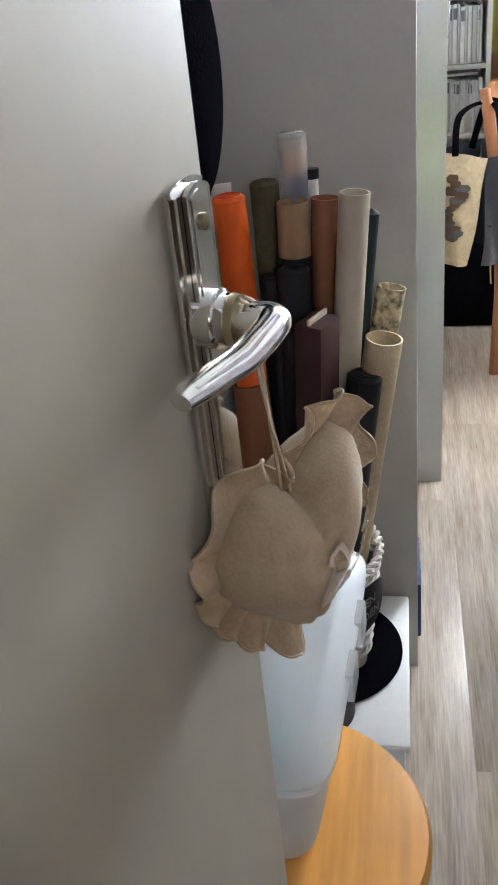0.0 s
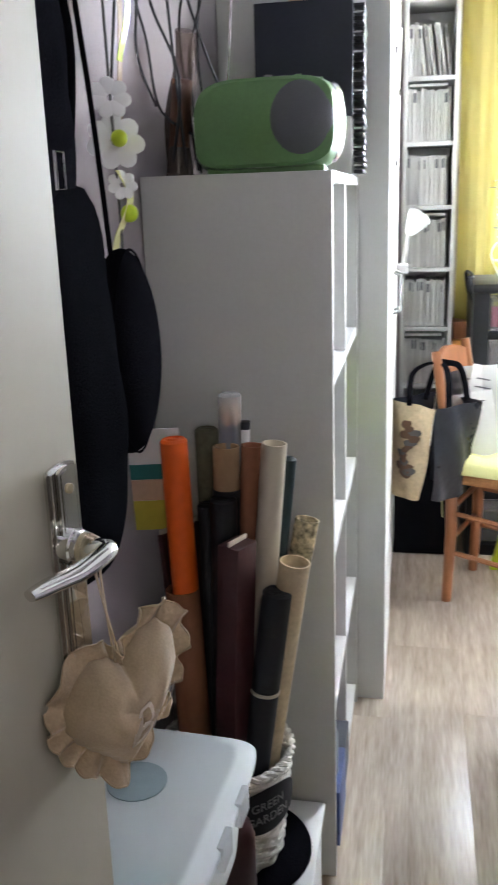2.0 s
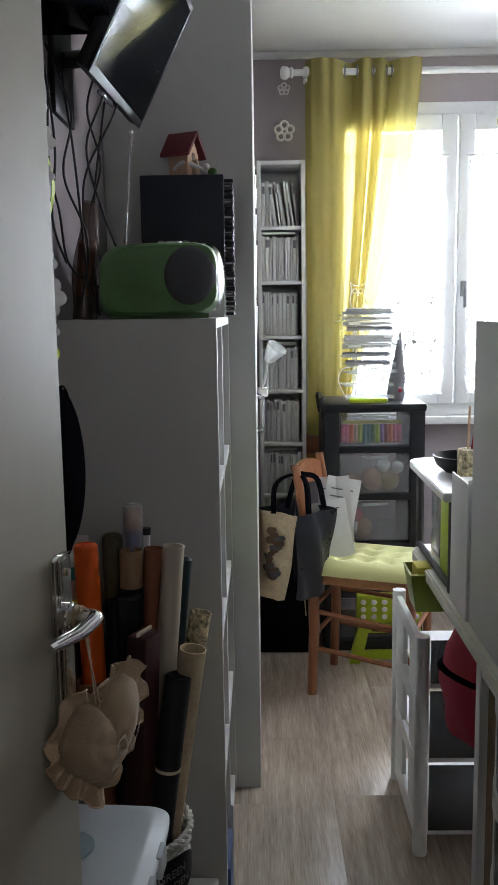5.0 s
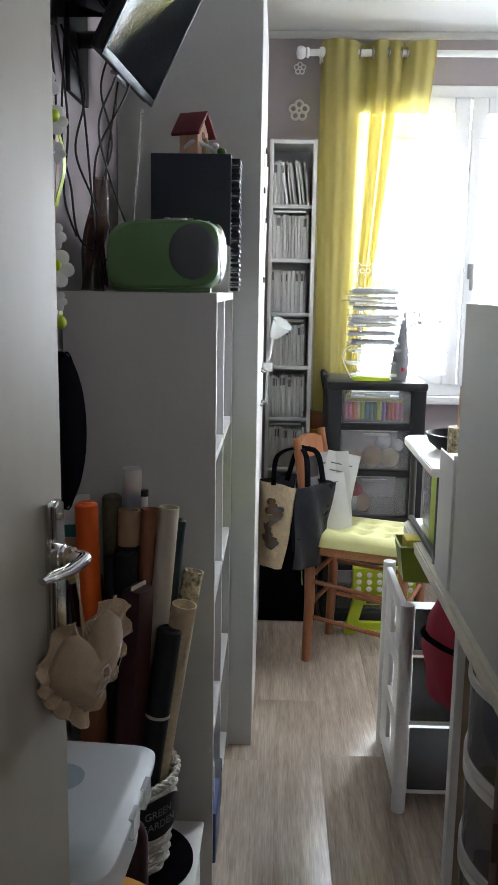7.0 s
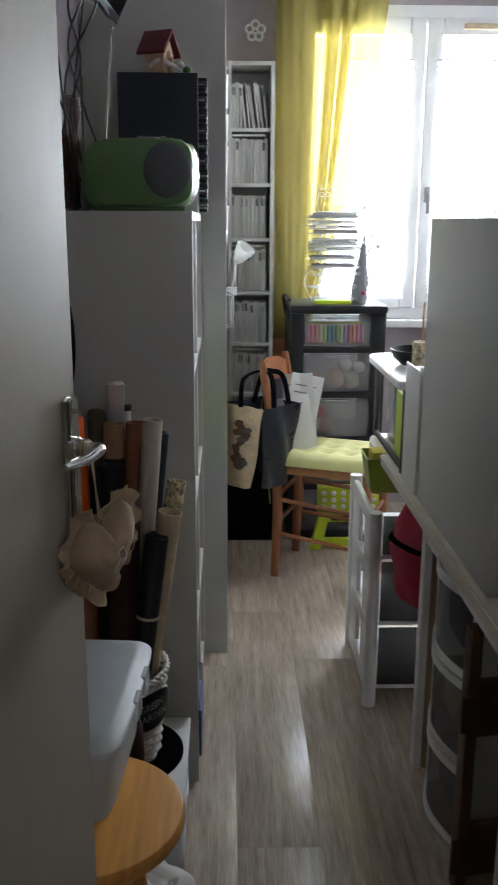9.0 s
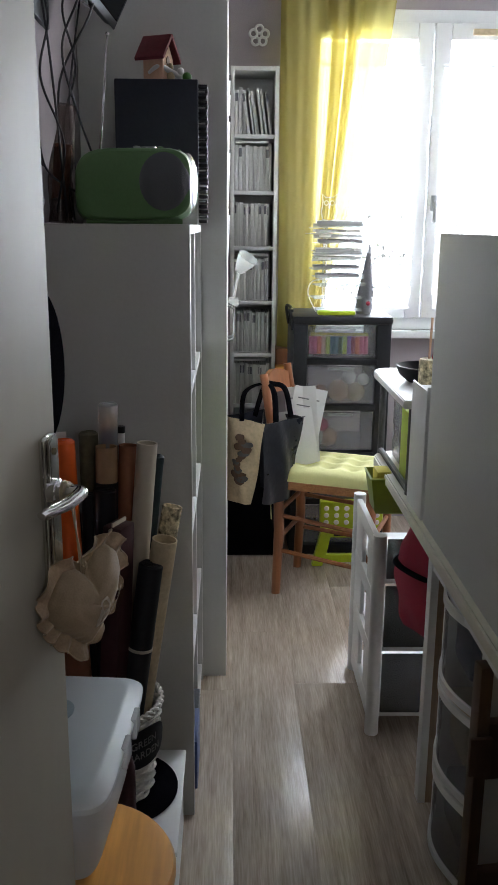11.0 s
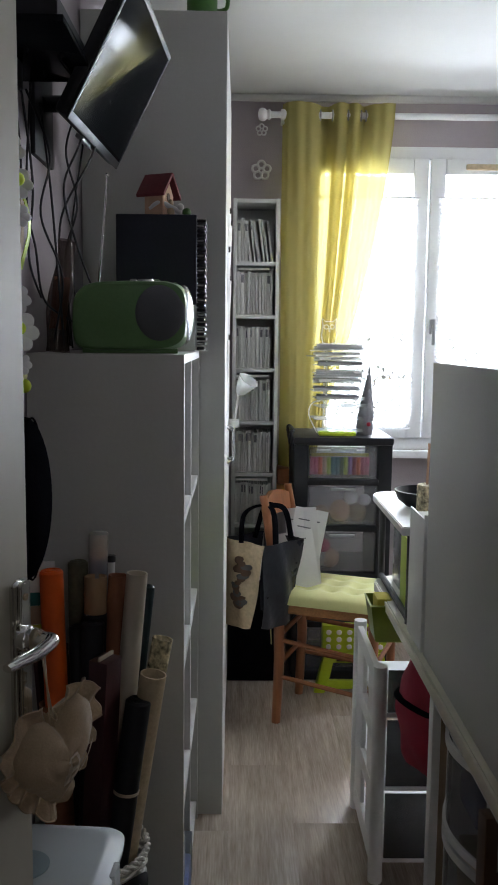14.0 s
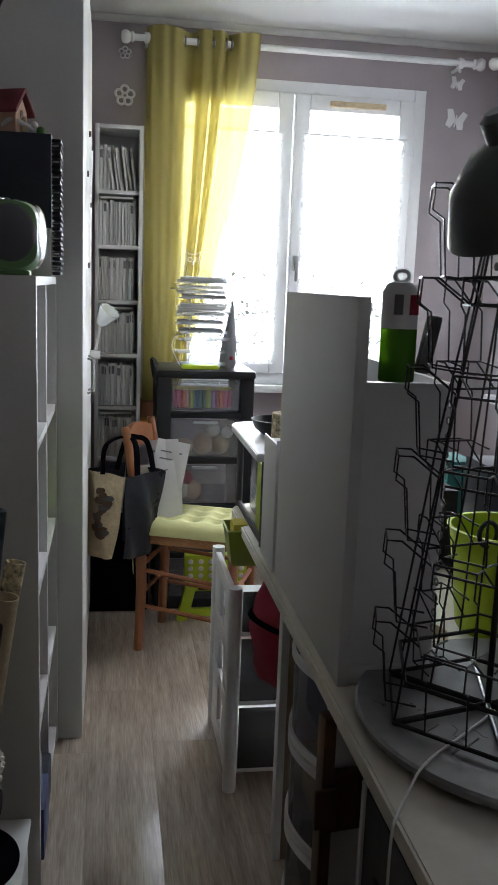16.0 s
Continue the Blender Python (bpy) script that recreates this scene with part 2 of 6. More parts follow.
def lathe(bm, profile, seg=24, m=None, cap=True):
    rings = []
    for r, z in profile:
        rings.append([bm.verts.new((r * math.cos(2 * math.pi * k / seg), r * math.sin(2 * math.pi * k / seg), z)) for k in range(seg)])
    for a, b in zip(rings, rings[1:]):
        for k in range(seg):
            bm.faces.new((a[k], a[(k + 1) % seg], b[(k + 1) % seg], b[k]))
    if cap:
        bm.faces.new(rings[0][::-1])
        bm.faces.new(rings[-1])
    if m is not None:
        grown(bm, [v for r in rings for v in r], m)
    return bm


def smooth_path(pts, n=8):
    pts = [Vector(p) for p in pts]
    out = []
    for i in range(len(pts) - 1):
        p0, p1, p2, p3 = pts[max(i - 1, 0)], pts[i], pts[i + 1], pts[min(i + 2, len(pts) - 1)]
        for k in range(n):
            t = k / n
            out.append(0.5 * ((2 * p1) + (p2 - p0) * t + (2 * p0 - 5 * p1 + 4 * p2 - p3) * t * t + (3 * p1 - p0 - 3 * p2 + p3) * t ** 3))
    return out + [pts[-1]]


def sweep(bm, pts, r, seg=8, flat=1.0, closed=False):
    """A round bar along a path; r may be a number or one for each point; flat squeezes it."""
    pts = [Vector(p) for p in pts]
    n = len(pts)
    rs = [r] * n if isinstance(r, (int, float)) else r
    up, rings = None, []
    for i, p in enumerate(pts):
        a = pts[(i - 1) % n] if closed else pts[max(i - 1, 0)]
        b = pts[(i + 1) % n] if closed else pts[min(i + 1, n - 1)]
        d = (b - a).normalized()
        if up is None:
            up = d.orthogonal().normalized() if abs(d.z) > 0.95 else Vector((0, 0, 1))
        side = d.cross(up).normalized()
        up = side.cross(d).normalized()
        rings.append([bm.verts.new(p + (side * math.cos(2 * math.pi * k / seg) + up * math.sin(2 * math.pi * k / seg) * flat) * rs[i]) for k in range(seg)])
    for i in range(n if closed else n - 1):
        a, b = rings[i], rings[(i + 1) % n]
        for k in range(seg):
            bm.faces.new((a[k], a[(k + 1) % seg], b[(k + 1) % seg], b[k]))
    if not closed:
        bm.faces.new(rings[0][::-1])
        bm.faces.new(rings[-1])
    return bm


def bar(pts, r, seg=8, flat=1.0, closed=False, smooth=0):
    return sweep(bmesh.new(), smooth_path(pts, smooth) if smooth else pts, r, seg, flat, closed)


def ball(bm, r, m=None, u=16, v=10):
    res = bmesh.ops.create_uvsphere(bm, u_segments=u, v_segments=v, radius=r)
    if m is not None:
        grown(bm, res["verts"], m)
    return bm


def sheet(nu, nv, f, thick=0.0):
    """A grid of points f(u, v), with a thickness along its normals."""
    bm = bmesh.new()
    g = [[bm.verts.new(f(i / nu, j / nv)) for j in range(nv + 1)] for i in range(nu + 1)]
    for i in range(nu):
        for j in range(nv):
            bm.faces.new((g[i][j], g[i + 1][j], g[i + 1][j + 1], g[i][j + 1]))
    bmesh.ops.recalc_face_normals(bm, faces=bm.faces)
    if thick:
        bmesh.ops.solidify(bm, geom=list(bm.faces), thickness=thick)
    return bm


def flat_shape(outline, depth, m=None, bevel=0.0):
    """A plate: an outline in x and y, pushed up by depth."""
    bm = bmesh.new()
    vs = [bm.verts.new((x, y, 0)) for x, y in outline]
    f = bm.faces.new(vs)
    r = bmesh.ops.extrude_face_region(bm, geom=[f])
    bmesh.ops.translate(bm, vec=(0, 0, depth), verts=[e for e in r["geom"] if isinstance(e, bmesh.types.BMVert)])
    bmesh.ops.recalc_face_normals(bm, faces=bm.faces)
    if bevel:
        bmesh.ops.bevel(bm, geom=[e for e in bm.edges if e.calc_face_angle(0) > 1.0], offset=bevel, segments=2, affect="EDGES")
    if m is not None:
        grown(bm, bm.verts[:], m)
    return bm


def mesh_of(name, bm, material, smooth=True):
    me = bpy.data.meshes.new(name)
    bmesh.ops.recalc_face_normals(bm, faces=bm.faces)
    bm.to_mesh(me)
    bm.free()
    me.materials.append(material)
    if smooth:
        for p in me.polygons:
            p.use_smooth = True
        me.set_sharp_from_angle(angle=radians(38))
    return me


def part(name, bm, material, parent, label="", m=None):
    ob = new(name, mesh_of(name, bm, material))
    ob.parent = parent
    if m is not None:
        ob.matrix_basis = m
    return tagged(ob, label)


def thing(name, label, category, m=None, group="", kind=""):
    ob = new(name)
    ob.empty_display_size = 0.05
    if m is not None:
        ob.matrix_world = m
    return tagged(ob, label, category, group, kind)


def solid(name, bm, material, label, category, m=None, group="", kind=""):
    ob = new(name, mesh_of(name, bm, material))
    if m is not None:
        ob.matrix_world = m
    return tagged(ob, label, category, group, kind)


def setting(name, bm, material, label, category):
    return solid(name, bm, material, label, category, kind="structure")


# ---- setting ----
XL, XR, YB, YN, ZC = -0.27, 2.0, 3.66, -0.30, 2.506
WX0, WX1, WZ0, WZ1 = 0.40, 1.64, 0.92, 2.29
setting("wall_west", boxes(((XL - 0.1, YN - 0.1, 0), (XL, YB + 0.2, ZC))), M["wall"], "mauve-grey painted wall of a narrow room", "wall")
setting("wall_north", boxes(((XL, YB, 0), (WX0, YB + 0.2, ZC)), ((WX1, YB, 0), (XR, YB + 0.2, ZC)), ((WX0, YB, 0), (WX1, YB + 0.2, WZ0)),
                            ((WX0, YB, WZ1), (WX1, YB + 0.2, ZC))), M["wall"], "mauve-grey painted wall with the window", "wall")
SY0, SY1 = 2.15, 3.38
setting("wall_east", boxes(((XR, YN - 0.1, 0), (XR + 0.1, SY0, ZC)), ((XR, SY1, 0), (XR + 0.1, YB + 0.2, ZC)), ((XR, SY0, 0), (XR + 0.1, SY1, 0.92)),
                           ((XR, SY0, 2.25), (XR + 0.1, SY1, ZC))), M["wall"], "mauve-grey painted wall with a second window", "wall")
setting("wall_south", boxes(((XL, YN - 0.1, 2.06), (0.58, YN, ZC)), ((0.58, YN - 0.1, 0), (XR, YN, ZC))), M["wall"], "painted wall with the doorway", "wall")
setting("wall_hall", boxes(((-1.0, -2.6, 0), (1.6, -2.5, ZC)), ((-1.1, -2.6, 0), (-1.0, YN - 0.1, ZC)), ((1.6, -2.6, 0), (1.7, YN - 0.1, ZC)),
                           ((-1.0, YN - 0.1, 0), (XL - 0.1, YN, ZC))), M["hall"], "plain beige hallway walls behind the doorway", "wall")
setting("ceiling", boxes(((-1.1, -2.6, ZC), (XR + 0.1, YB + 0.2, ZC + 0.1))), M["ceiling"], "white painted ceiling", "ceiling")
setting("cornice", boxes(((XL, YB - 0.03, ZC - 0.03), (XR, YB, ZC), 0.01)), M["ceiling"], "narrow white cornice under the ceiling", "cornice")
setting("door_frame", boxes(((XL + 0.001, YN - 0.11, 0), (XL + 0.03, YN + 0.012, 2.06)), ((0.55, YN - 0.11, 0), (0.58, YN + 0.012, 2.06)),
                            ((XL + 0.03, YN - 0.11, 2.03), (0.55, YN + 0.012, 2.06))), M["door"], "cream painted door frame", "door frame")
setting("backdrop", boxes(((-6, 9.0, -3), (9, 9.05, 9)), ((9.0, -4, -3), (9.05, 9, 9))), M["outside"], "bright white overcast sky outside", "sky")


def window(name, m, w, h, label):
    """A two-leaved window in its own frame: x along the wall, y outwards, z up from the sill."""
    t = thing(name, label, "window", m, kind="structure")
    f = 0.055
    part("window_frame", boxes(((0, -0.01, 0), (f, 0.07, h), 0.006), ((w - f, -0.01, 0), (w, 0.07, h), 0.006),
                               ((f, -0.01, h - f), (w - f, 0.07, h), 0.006), ((f, -0.01, 0), (w - f, 0.07, f), 0.006)), M["pvc"], t)
    part("window_sill", boxes(((-0.03, -0.07, -0.035), (w + 0.03, -0.012, 0.0), 0.008)), M["pvc"], t)
    mid = w / 2
    for x0, x1 in ((f + 0.004, mid - 0.003), (mid + 0.003, w - f - 0.004)):
        s = 0.07
        leaf = part("window_leaf", boxes(((x0, -0.03, f), (x0 + s, 0.04, h - f), 0.008), ((x1 - s, -0.03, f), (x1, 0.04, h - f), 0.008),
                                         ((x0 + s, -0.03, h - f - s), (x1 - s, 0.04, h - f), 0.008), ((x0 + s, -0.03, f), (x1 - s, 0.04, f + s), 0.008)), M["pvc"], t)
        pane = part("pane", boxes(((x0 + s, 0.0, f + s), (x1 - s, 0.006, h - f - s))), M["glass"], leaf, "clear window pane")
        pane.visible_shadow = False
        part("hinge", bar([(x1 if x0 > mid else x0, -0.036, h * 0.78), (x1 if x0 > mid else x0, -0.036, h * 0.84)], 0.007), M["pvc"], leaf)
    hd = part("handle", boxes(((mid + 0.018, -0.045, h * 0.39), (mid + 0.045, -0.03, h * 0.44), 0.004), ((mid + 0.024, -0.07, h * 0.39 - 0.05), (mid + 0.04, -0.055, h * 0.42), 0.005),
                              ((mid + 0.026, -0.06, h * 0.405), (mid + 0.038, -0.03, h * 0.42), 0.002)), M["silver"], t, "grey window handle")
    part("vent", boxes(((mid + 0.16, -0.05, h - f - 0.05), (mid + 0.42, -0.031, h - f - 0.025), 0.004)), M["cream"], t, "cream air vent strip")
    return t


window("window_1", pose(WX0, YB, WZ0), WX1 - WX0, WZ1 - WZ0, "white two-leaf window with lace on its panes, overexposed")
window("window_2", pose(XR, SY1, 0.92, 0, 0, -90), SY1 - SY0, 1.33, "white two-leaf window on the side wall")


def lace(x0, x1, z0, z1, m):
    w = x1 - x0

    def f(u, v):
        z = z0 + (z1 - z0) * v
        edge = 0.014 * abs(math.sin(z * 24))
        return (x0 - edge + (w + 2 * edge) * u, 0.006 * math.sin(u * 40) - (0.012 * abs(math.sin(u * 18)) if v == 0 else 0), z)
    t = thing("net_curtain", "white lace net curtain with scalloped edges on a window leaf", "curtain", m, "net curtains")
    part("netting", sheet(40, 60, f), M["lace"], t)
    part("thin_rod", bar([(x0 - 0.02, 0, z1), (x1 + 0.02, 0, z1)], 0.005), M["pvc"], t, "thin white rod")
    rr, bm = random.Random(int(x0 * 100)), bmesh.new()
    for k in range(200):
        band = rr.choice((0, 0, 1, 1, 2))
        cx, cz, r = rr.uniform(x0 + 0.01, x1 - 0.01), z0 + (0.10, 0.24, 0.40)[band] + rr.gauss(0, 0.028), rr.uniform(0.006, 0.013)
        a0, turn = rr.uniform(0, 6.28), rr.uniform(2.0, 4.5)
        sweep(bm, [(cx + r * (1 - 0.1 * j) * math.cos(a0 + turn * j / 6), -0.004, cz + r * (1 - 0.1 * j) * math.sin(a0 + turn * j / 6)) for j in range(7)], 0.0036, 5)
    tagged(part("embroidery", bm, M["thread"], t, "embroidered curls of thread"), kind="stuff")


lace(0.515, 0.955, 1.02, 2.06, pose(0, YB - 0.045, 0))
lace(1.075, 1.53, 1.02, 2.06, pose(0, YB - 0.045, 0))
lace(0.06, 1.17, 1.0, 2.1, pose(XR - 0.05, SY1, 0, 0, 0, -90))


def open_door():
    """The door leaf: x from the free edge to the hinge, y towards the room's middle, z up."""
    t = thing("door_1", "cream painted door standing open, with a chrome lever handle", "door", DOOR, kind="structure")
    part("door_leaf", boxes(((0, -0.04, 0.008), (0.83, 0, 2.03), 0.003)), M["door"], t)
    hw = 0.0175
    outline = [(hw * x, 0.118 + 0.004 * (1 - x * x)) for x in (1 - 0.1 * k for k in range(21))]
    outline += [(-x, -y) for x, y in outline]
    stand = Matrix(((-1, 0, 0, 0), (0, 0, 1, 0), (0, 1, 0, 0), (0, 0, 0, 1)))
    plate = part("handle_plate", flat_shape(outline, 0.007, stand, 0.0025), M["chrome"], t, "long chrome back plate", pose(0.026, 0.0005, 1.046))
    part("plate_ridge", flat_shape([(0.62 * x, 0.985 * y) for x, y in outline], 0.0035, stand @ Matrix.Translation((0, 0, 0.0068)), 0.003), M["chrome"], plate, "raised middle of the plate")
    for z in (0.103, -0.103):
        part("screw", lathe(bmesh.new(), [(0.004, 0), (0.0038, 0.0015), (0.002, 0.002)], 12, pose(0, 0.0102, z, -90)), M["brass"], plate)
    part("keyhole", boxes(((-0.0028, 0.0098, -0.056), (0.0028, 0.0108, -0.038), 0.001)), M["black"], plate)
    part("keyhole_round", lathe(bmesh.new(), [(0.0055, 0), (0.0055, 0.001)], 14, pose(0, 0.0098, -0.036, -90)), M["black"], plate)
    neck = [(0.028, 0.005, 1.106), (0.028, 0.020, 1.106), (0.0265, 0.031, 1.107), (0.026, 0.038, 1.107), (0.031, 0.0415, 1.106), (0.045, 0.041, 1.104),
            (0.062, 0.039, 1.102), (0.079, 0.036, 1.1025), (0.095, 0.034, 1.1030), (0.105, 0.033, 1.1032)]
    girth = smooth_radius([0.0085, 0.0085, 0.0086, 0.0084, 0.0083, 0.0083, 0.0080, 0.0075, 0.0068, 0.0050], 6)
    lev = part("lever", bar(neck, girth, 16, 0.72, smooth=6), M["chrome"], t, "curved chrome lever")
    part("lever_crease", bar([(0.034, 0.0455, 1.111), (0.064, 0.0435, 1.107), (0.098, 0.037, 1.106)], [0.0012, 0.0018, 0.0010], 8), M["chrome"], lev, "raised crease along the lever")
    part("rose", lathe(bmesh.new(), [(0.014, 0), (0.014, 0.009), (0.012, 0.010), (0.012, 0.014), (0.0125, 0.015)], 24, pose(0.028, 0.006, 1.105, -90)), M["chrome"], t)
    part("collar", lathe(bmesh.new(), [(0.0118, 0), (0.0118, 0.004)], 24, pose(0.028, 0.021, 1.105, -90)), M["brass"], lev)
    part("latch_plate", boxes(((-0.003, -0.031, 0.96), (0.0002, -0.011, 1.15))), M["silver"], t)
    return t


def smooth_radius(rs, n):
    out = []
    for a, b in zip(rs, rs[1:]):
        out += [a + (b - a) * k / n for k in range(n)]
    return out + [rs[-1]]


DOOR_ANGLE = 14.6
DOOR = Matrix.Translation((-0.0508, 0.5362, 0)) @ Matrix.Rotation(radians(-90 - DOOR_ANGLE), 4, "Z") @ Matrix.Diagonal((1, 1, 1, 1))
open_door()


# ---- behind the door ----
def heart_cushion():
    """Local: x across the face, y outwards from the face, z up; hangs by a cord from the lever."""
    t = thing("heart_cushion", "taupe linen heart cushion with frilled edge hanging from the lever", "cushion", HEART)

    lean = Matrix(((1, 0, -0.10), (0, 1, 0), (-0.32, 0, 1)))

    def rim(a):
        x = 16 * math.sin(a) ** 3
        z = 13 * math.cos(a) - 5 * math.cos(2 * a) - 2 * math.cos(3 * a) - math.cos(4 * a)
        return 0.0031 * (0.74 * x + 0.26 * 15 * math.sin(a)), 0.0036 * (0.76 * (z + 2.4) + 0.24 * 13 * math.cos(a))

    def body(u, v):
        """From the middle of the back over the rim to the middle of the front."""
        a, s = 2 * math.pi * u, 2 * v - 1
        r = math.sin(math.pi * v) ** 0.85 if 0 < v < 1 else 0.0
        x, z = rim(a)
        seam = 1 + 0.018 * math.sin(a * 23 + 2 * math.sin(3 * a)) * r ** 8
        sag = 0.006 * math.sin(math.pi * min(1.0, max(0.0, (0.03 - z) / 0.09)))
        puff = (0.033 + sag) * math.copysign(max(0.0, 1 - r ** 2.4) ** 0.62, s)
        soft = 0.0022 * noise.noise(Vector((30 * x * r, 9 * s, 30 * z * r)))
        crease = -0.004 * math.exp(-(x * r / 0.010) ** 2) * max(0.0, z * r) / 0.03 if s > 0 else 0.0
        return lean @ Vector((x * r * seam, puff + soft + crease, z * r * seam))
    part("body", sheet(96, 36, body), M["linen"], t)

    steps = [2 * math.pi * i / 400 for i in range(401)]
    run = [0.0]
    for a, b in zip(steps, steps[1:]):
        run.append(run[-1] + (Vector(rim(b)) - Vector(rim(a))).length)

    def frill(u, v):
        a = float(np.interp(u * run[-1], run, steps))
        x, z = rim(a)
        d = Vector((1.15 * x, 0, z + 0.004)).normalized()
        ph = 2 * math.pi * (15 * u + 0.25 * math.sin(2 * math.pi * 3 * u + 0.6))
        wave = math.sin(ph) * 0.0065 * v ** 0.8 + 0.0012 * math.sin(2 * ph + 1.3) * v * v
        wide = 0.0205 + 0.0030 * math.sin(2 * math.pi * 2 * u + 0.4) + 0.0012 * math.sin(ph + 1.2)
        if z > 0 and abs(x) < 0.015:
            wide *= 0.4 + 0.6 * abs(x) / 0.015
        out = -0.003 + wide * v * (1 - 0.10 * v * math.sin(ph) ** 2)
        return lean @ Vector((x + d.x * out, 0.001 + wave + 0.003 * v, z + d.z * out))
    part("frill", sheet(420, 10, frill), M["frill"], t, "ruffled satin edging")
    part("frill_hem", bar([frill(i / 420, 1.0) for i in range(420)], 0.0009, 6, closed=True), M["frill"], t, "stitched hem of the ruffle")
    back = HEART.inverted() @ DOOR
    for s, x in ((-1, 0.033), (1, 0.028)):
        tie = lean @ Vector((0.003 * s, 0.004, 0.022))
        part("cord", bar([back @ Vector((x, 0.027, 1.1165)), back @ Vector((x - 0.010, 0.029, 1.107)), back @ Vector((x - 0.003, 0.031, 1.085)), tie], 0.0010, 6, smooth=4), M["linen"], t)
    for text, size, x0, z0 in (("B", 0.034, 0.012, -0.020), ("ienv", 0.019, -0.006, -0.014)):
        cu = bpy.data.curves.new("lettering", "FONT")
        cu.body, cu.size, cu.shear, cu.extrude, cu.offset = text, size, 0.4, 0.0003, -0.0004
        tmp = bpy.data.objects.new("lettering", cu)
        me = bpy.data.meshes.new_from_object(tmp)
        bpy.data.objects.remove(tmp)
        for vt in me.vertices:
            x, z = x0 - vt.co.x * 0.86, z0 + vt.co.y + 0.22 * vt.co.x
            best = min((abs(math.atan2(rim(q)[0], rim(q)[1]) - math.atan2(x, z)), q) for q in steps)[1]
            r = min(0.98, math.hypot(x, z) / max(0.001, math.hypot(*rim(best))))
            rz = rim(best)[1]
            sag = 0.006 * math.sin(math.pi * min(1.0, max(0.0, (0.03 - rz) / 0.09)))
            crease = -0.004 * math.exp(-(x / 0.010) ** 2) * max(0.0, z) / 0.03
            vt.co = lean @ Vector((x, (0.033 + sag) * (1 - r ** 2.4) ** 0.62 + crease + 0.0048 + vt.co.z, z))
        me.materials.append(M["script"])
        ob = new("lettering", me)
        ob.parent = t
        tagged(ob, "pale script lettering")


HEART = DOOR @ pose(0.013, 0.030, 0.974) @ Matrix.Rotation(radians(-28), 4, "Z") @ pose(0, 0, 0, 5)
heart_cushion()


def round_stool():
    t = thing("round_stool", "small round orange pine stool behind the door", "stool", pose(-0.093, 0.723, 0))
    part("seat", lathe(bmesh.new(), [(0.130, 0.418), (0.150, 0.421), (0.155, 0.430), (0.155, 0.442), (0.151, 0.449), (0.143, 0.4505), (0.01, 0.451)], 48), M["pine"], t)
    for k in range(4):
        a = radians(45 + 90 * k)
        c, s = math.cos(a), math.sin(a)
        part("leg", bar([(0.075 * c, 0.075 * s, 0.42), (0.10 * c, 0.10 * s, 0.2), (0.125 * c, 0.125 * s, 0.0)], [0.016, 0.017, 0.014], 12), M["pine"], t)
    for k in range(4):
        a, b = radians(45 + 90 * k), radians(135 + 90 * k)
        z = 0.16 + 0.03 * (k % 2)
        part("rung", bar([(0.105 * math.cos(a), 0.105 * math.sin(a), z), (0.105 * math.cos(b), 0.105 * math.sin(b), z)], 0.008, 8), M["pine"], t)


round_stool()


def storage_box():
    t = thing("storage_box", "frosted plastic storage box with lid standing on the round stool", "storage box", pose(-0.135, 0.835, 0.452, 0, 0, -4))
    bm = bmesh.new()
    n = 40
    rings = []
    for z, sx, sy in ((0.0, 0.085, 0.145), (0.006, 0.092, 0.152), (0.135, 0.104, 0.166), (0.137, 0.113, 0.175), (0.141, 0.113, 0.175), (0.141, 0.101, 0.163), (0.008, 0.089, 0.149)):
        ring = []
        for k in range(n):
            a = 2 * math.pi * k / n
            c, s = math.cos(a), math.sin(a)
            ring.append(bm.verts.new((sx * math.copysign(abs(c) ** 0.28, c), sy * math.copysign(abs(s) ** 0.28, s), z)))
        rings.append(ring)
    for a, b in zip(rings, rings[1:]):
        for k in range(n):
            bm.faces.new((a[k], a[(k + 1) % n], b[(k + 1) % n], b[k]))
    bm.faces.new(rings[0][::-1])
    bm.faces.new(rings[-1])
    part("tub", bm, M["milky"], t)
    bm = bmesh.new()
    rings = []
    for z, sx, sy in ((0.136, 0.118, 0.180), (0.146, 0.119, 0.181), (0.150, 0.115, 0.177), (0.152, 0.106, 0.168), (0.158, 0.098, 0.160), (0.160, 0.09, 0.15), (0.159, 0.03, 0.05)):
        rings.append([bm.verts.new((sx * math.copysign(abs(math.cos(2 * math.pi * k / n)) ** 0.25, math.cos(2 * math.pi * k / n)),
                                    sy * math.copysign(abs(math.sin(2 * math.pi * k / n)) ** 0.25, math.sin(2 * math.pi * k / n)), z)) for k in range(n)])
    for a, b in zip(rings, rings[1:]):
        for k in range(n):
            bm.faces.new((a[k], a[(k + 1) % n], b[(k + 1) % n], b[k]))
    bm.faces.new(rings[-1])
    lid = part("lid", bm, M["frost"], t, "milky lid with a raised rim")
    part("lid_emblem", lathe(bmesh.new(), [(0.040, 0), (0.040, 0.0015), (0.037, 0.002), (0.001, 0.0022)], 28, pose(-0.02, 0.045, 0.160)), M["teal_grey"], lid, "round grey-blue moulded disc")
    for y in (-0.02, 0.06):
        part("clip", boxes(((0.113, y - 0.02, 0.115), (0.123, y + 0.02, 0.152), 0.003)), M["clear"], t, "clear clip")
    part("contents", boxes(((-0.07, -0.12, 0.012), (0.06, 0.09, 0.06), 0.02), ((-0.06, -0.13, 0.06), (0.02, -0.02, 0.085), 0.015)), M["paper"], t, "pale packed contents")
    part("contents_tray", boxes(((-0.08, -0.145, 0.098), (0.07, -0.05, 0.112), 0.004)), M["teal"], t, "teal tray")


storage_box()

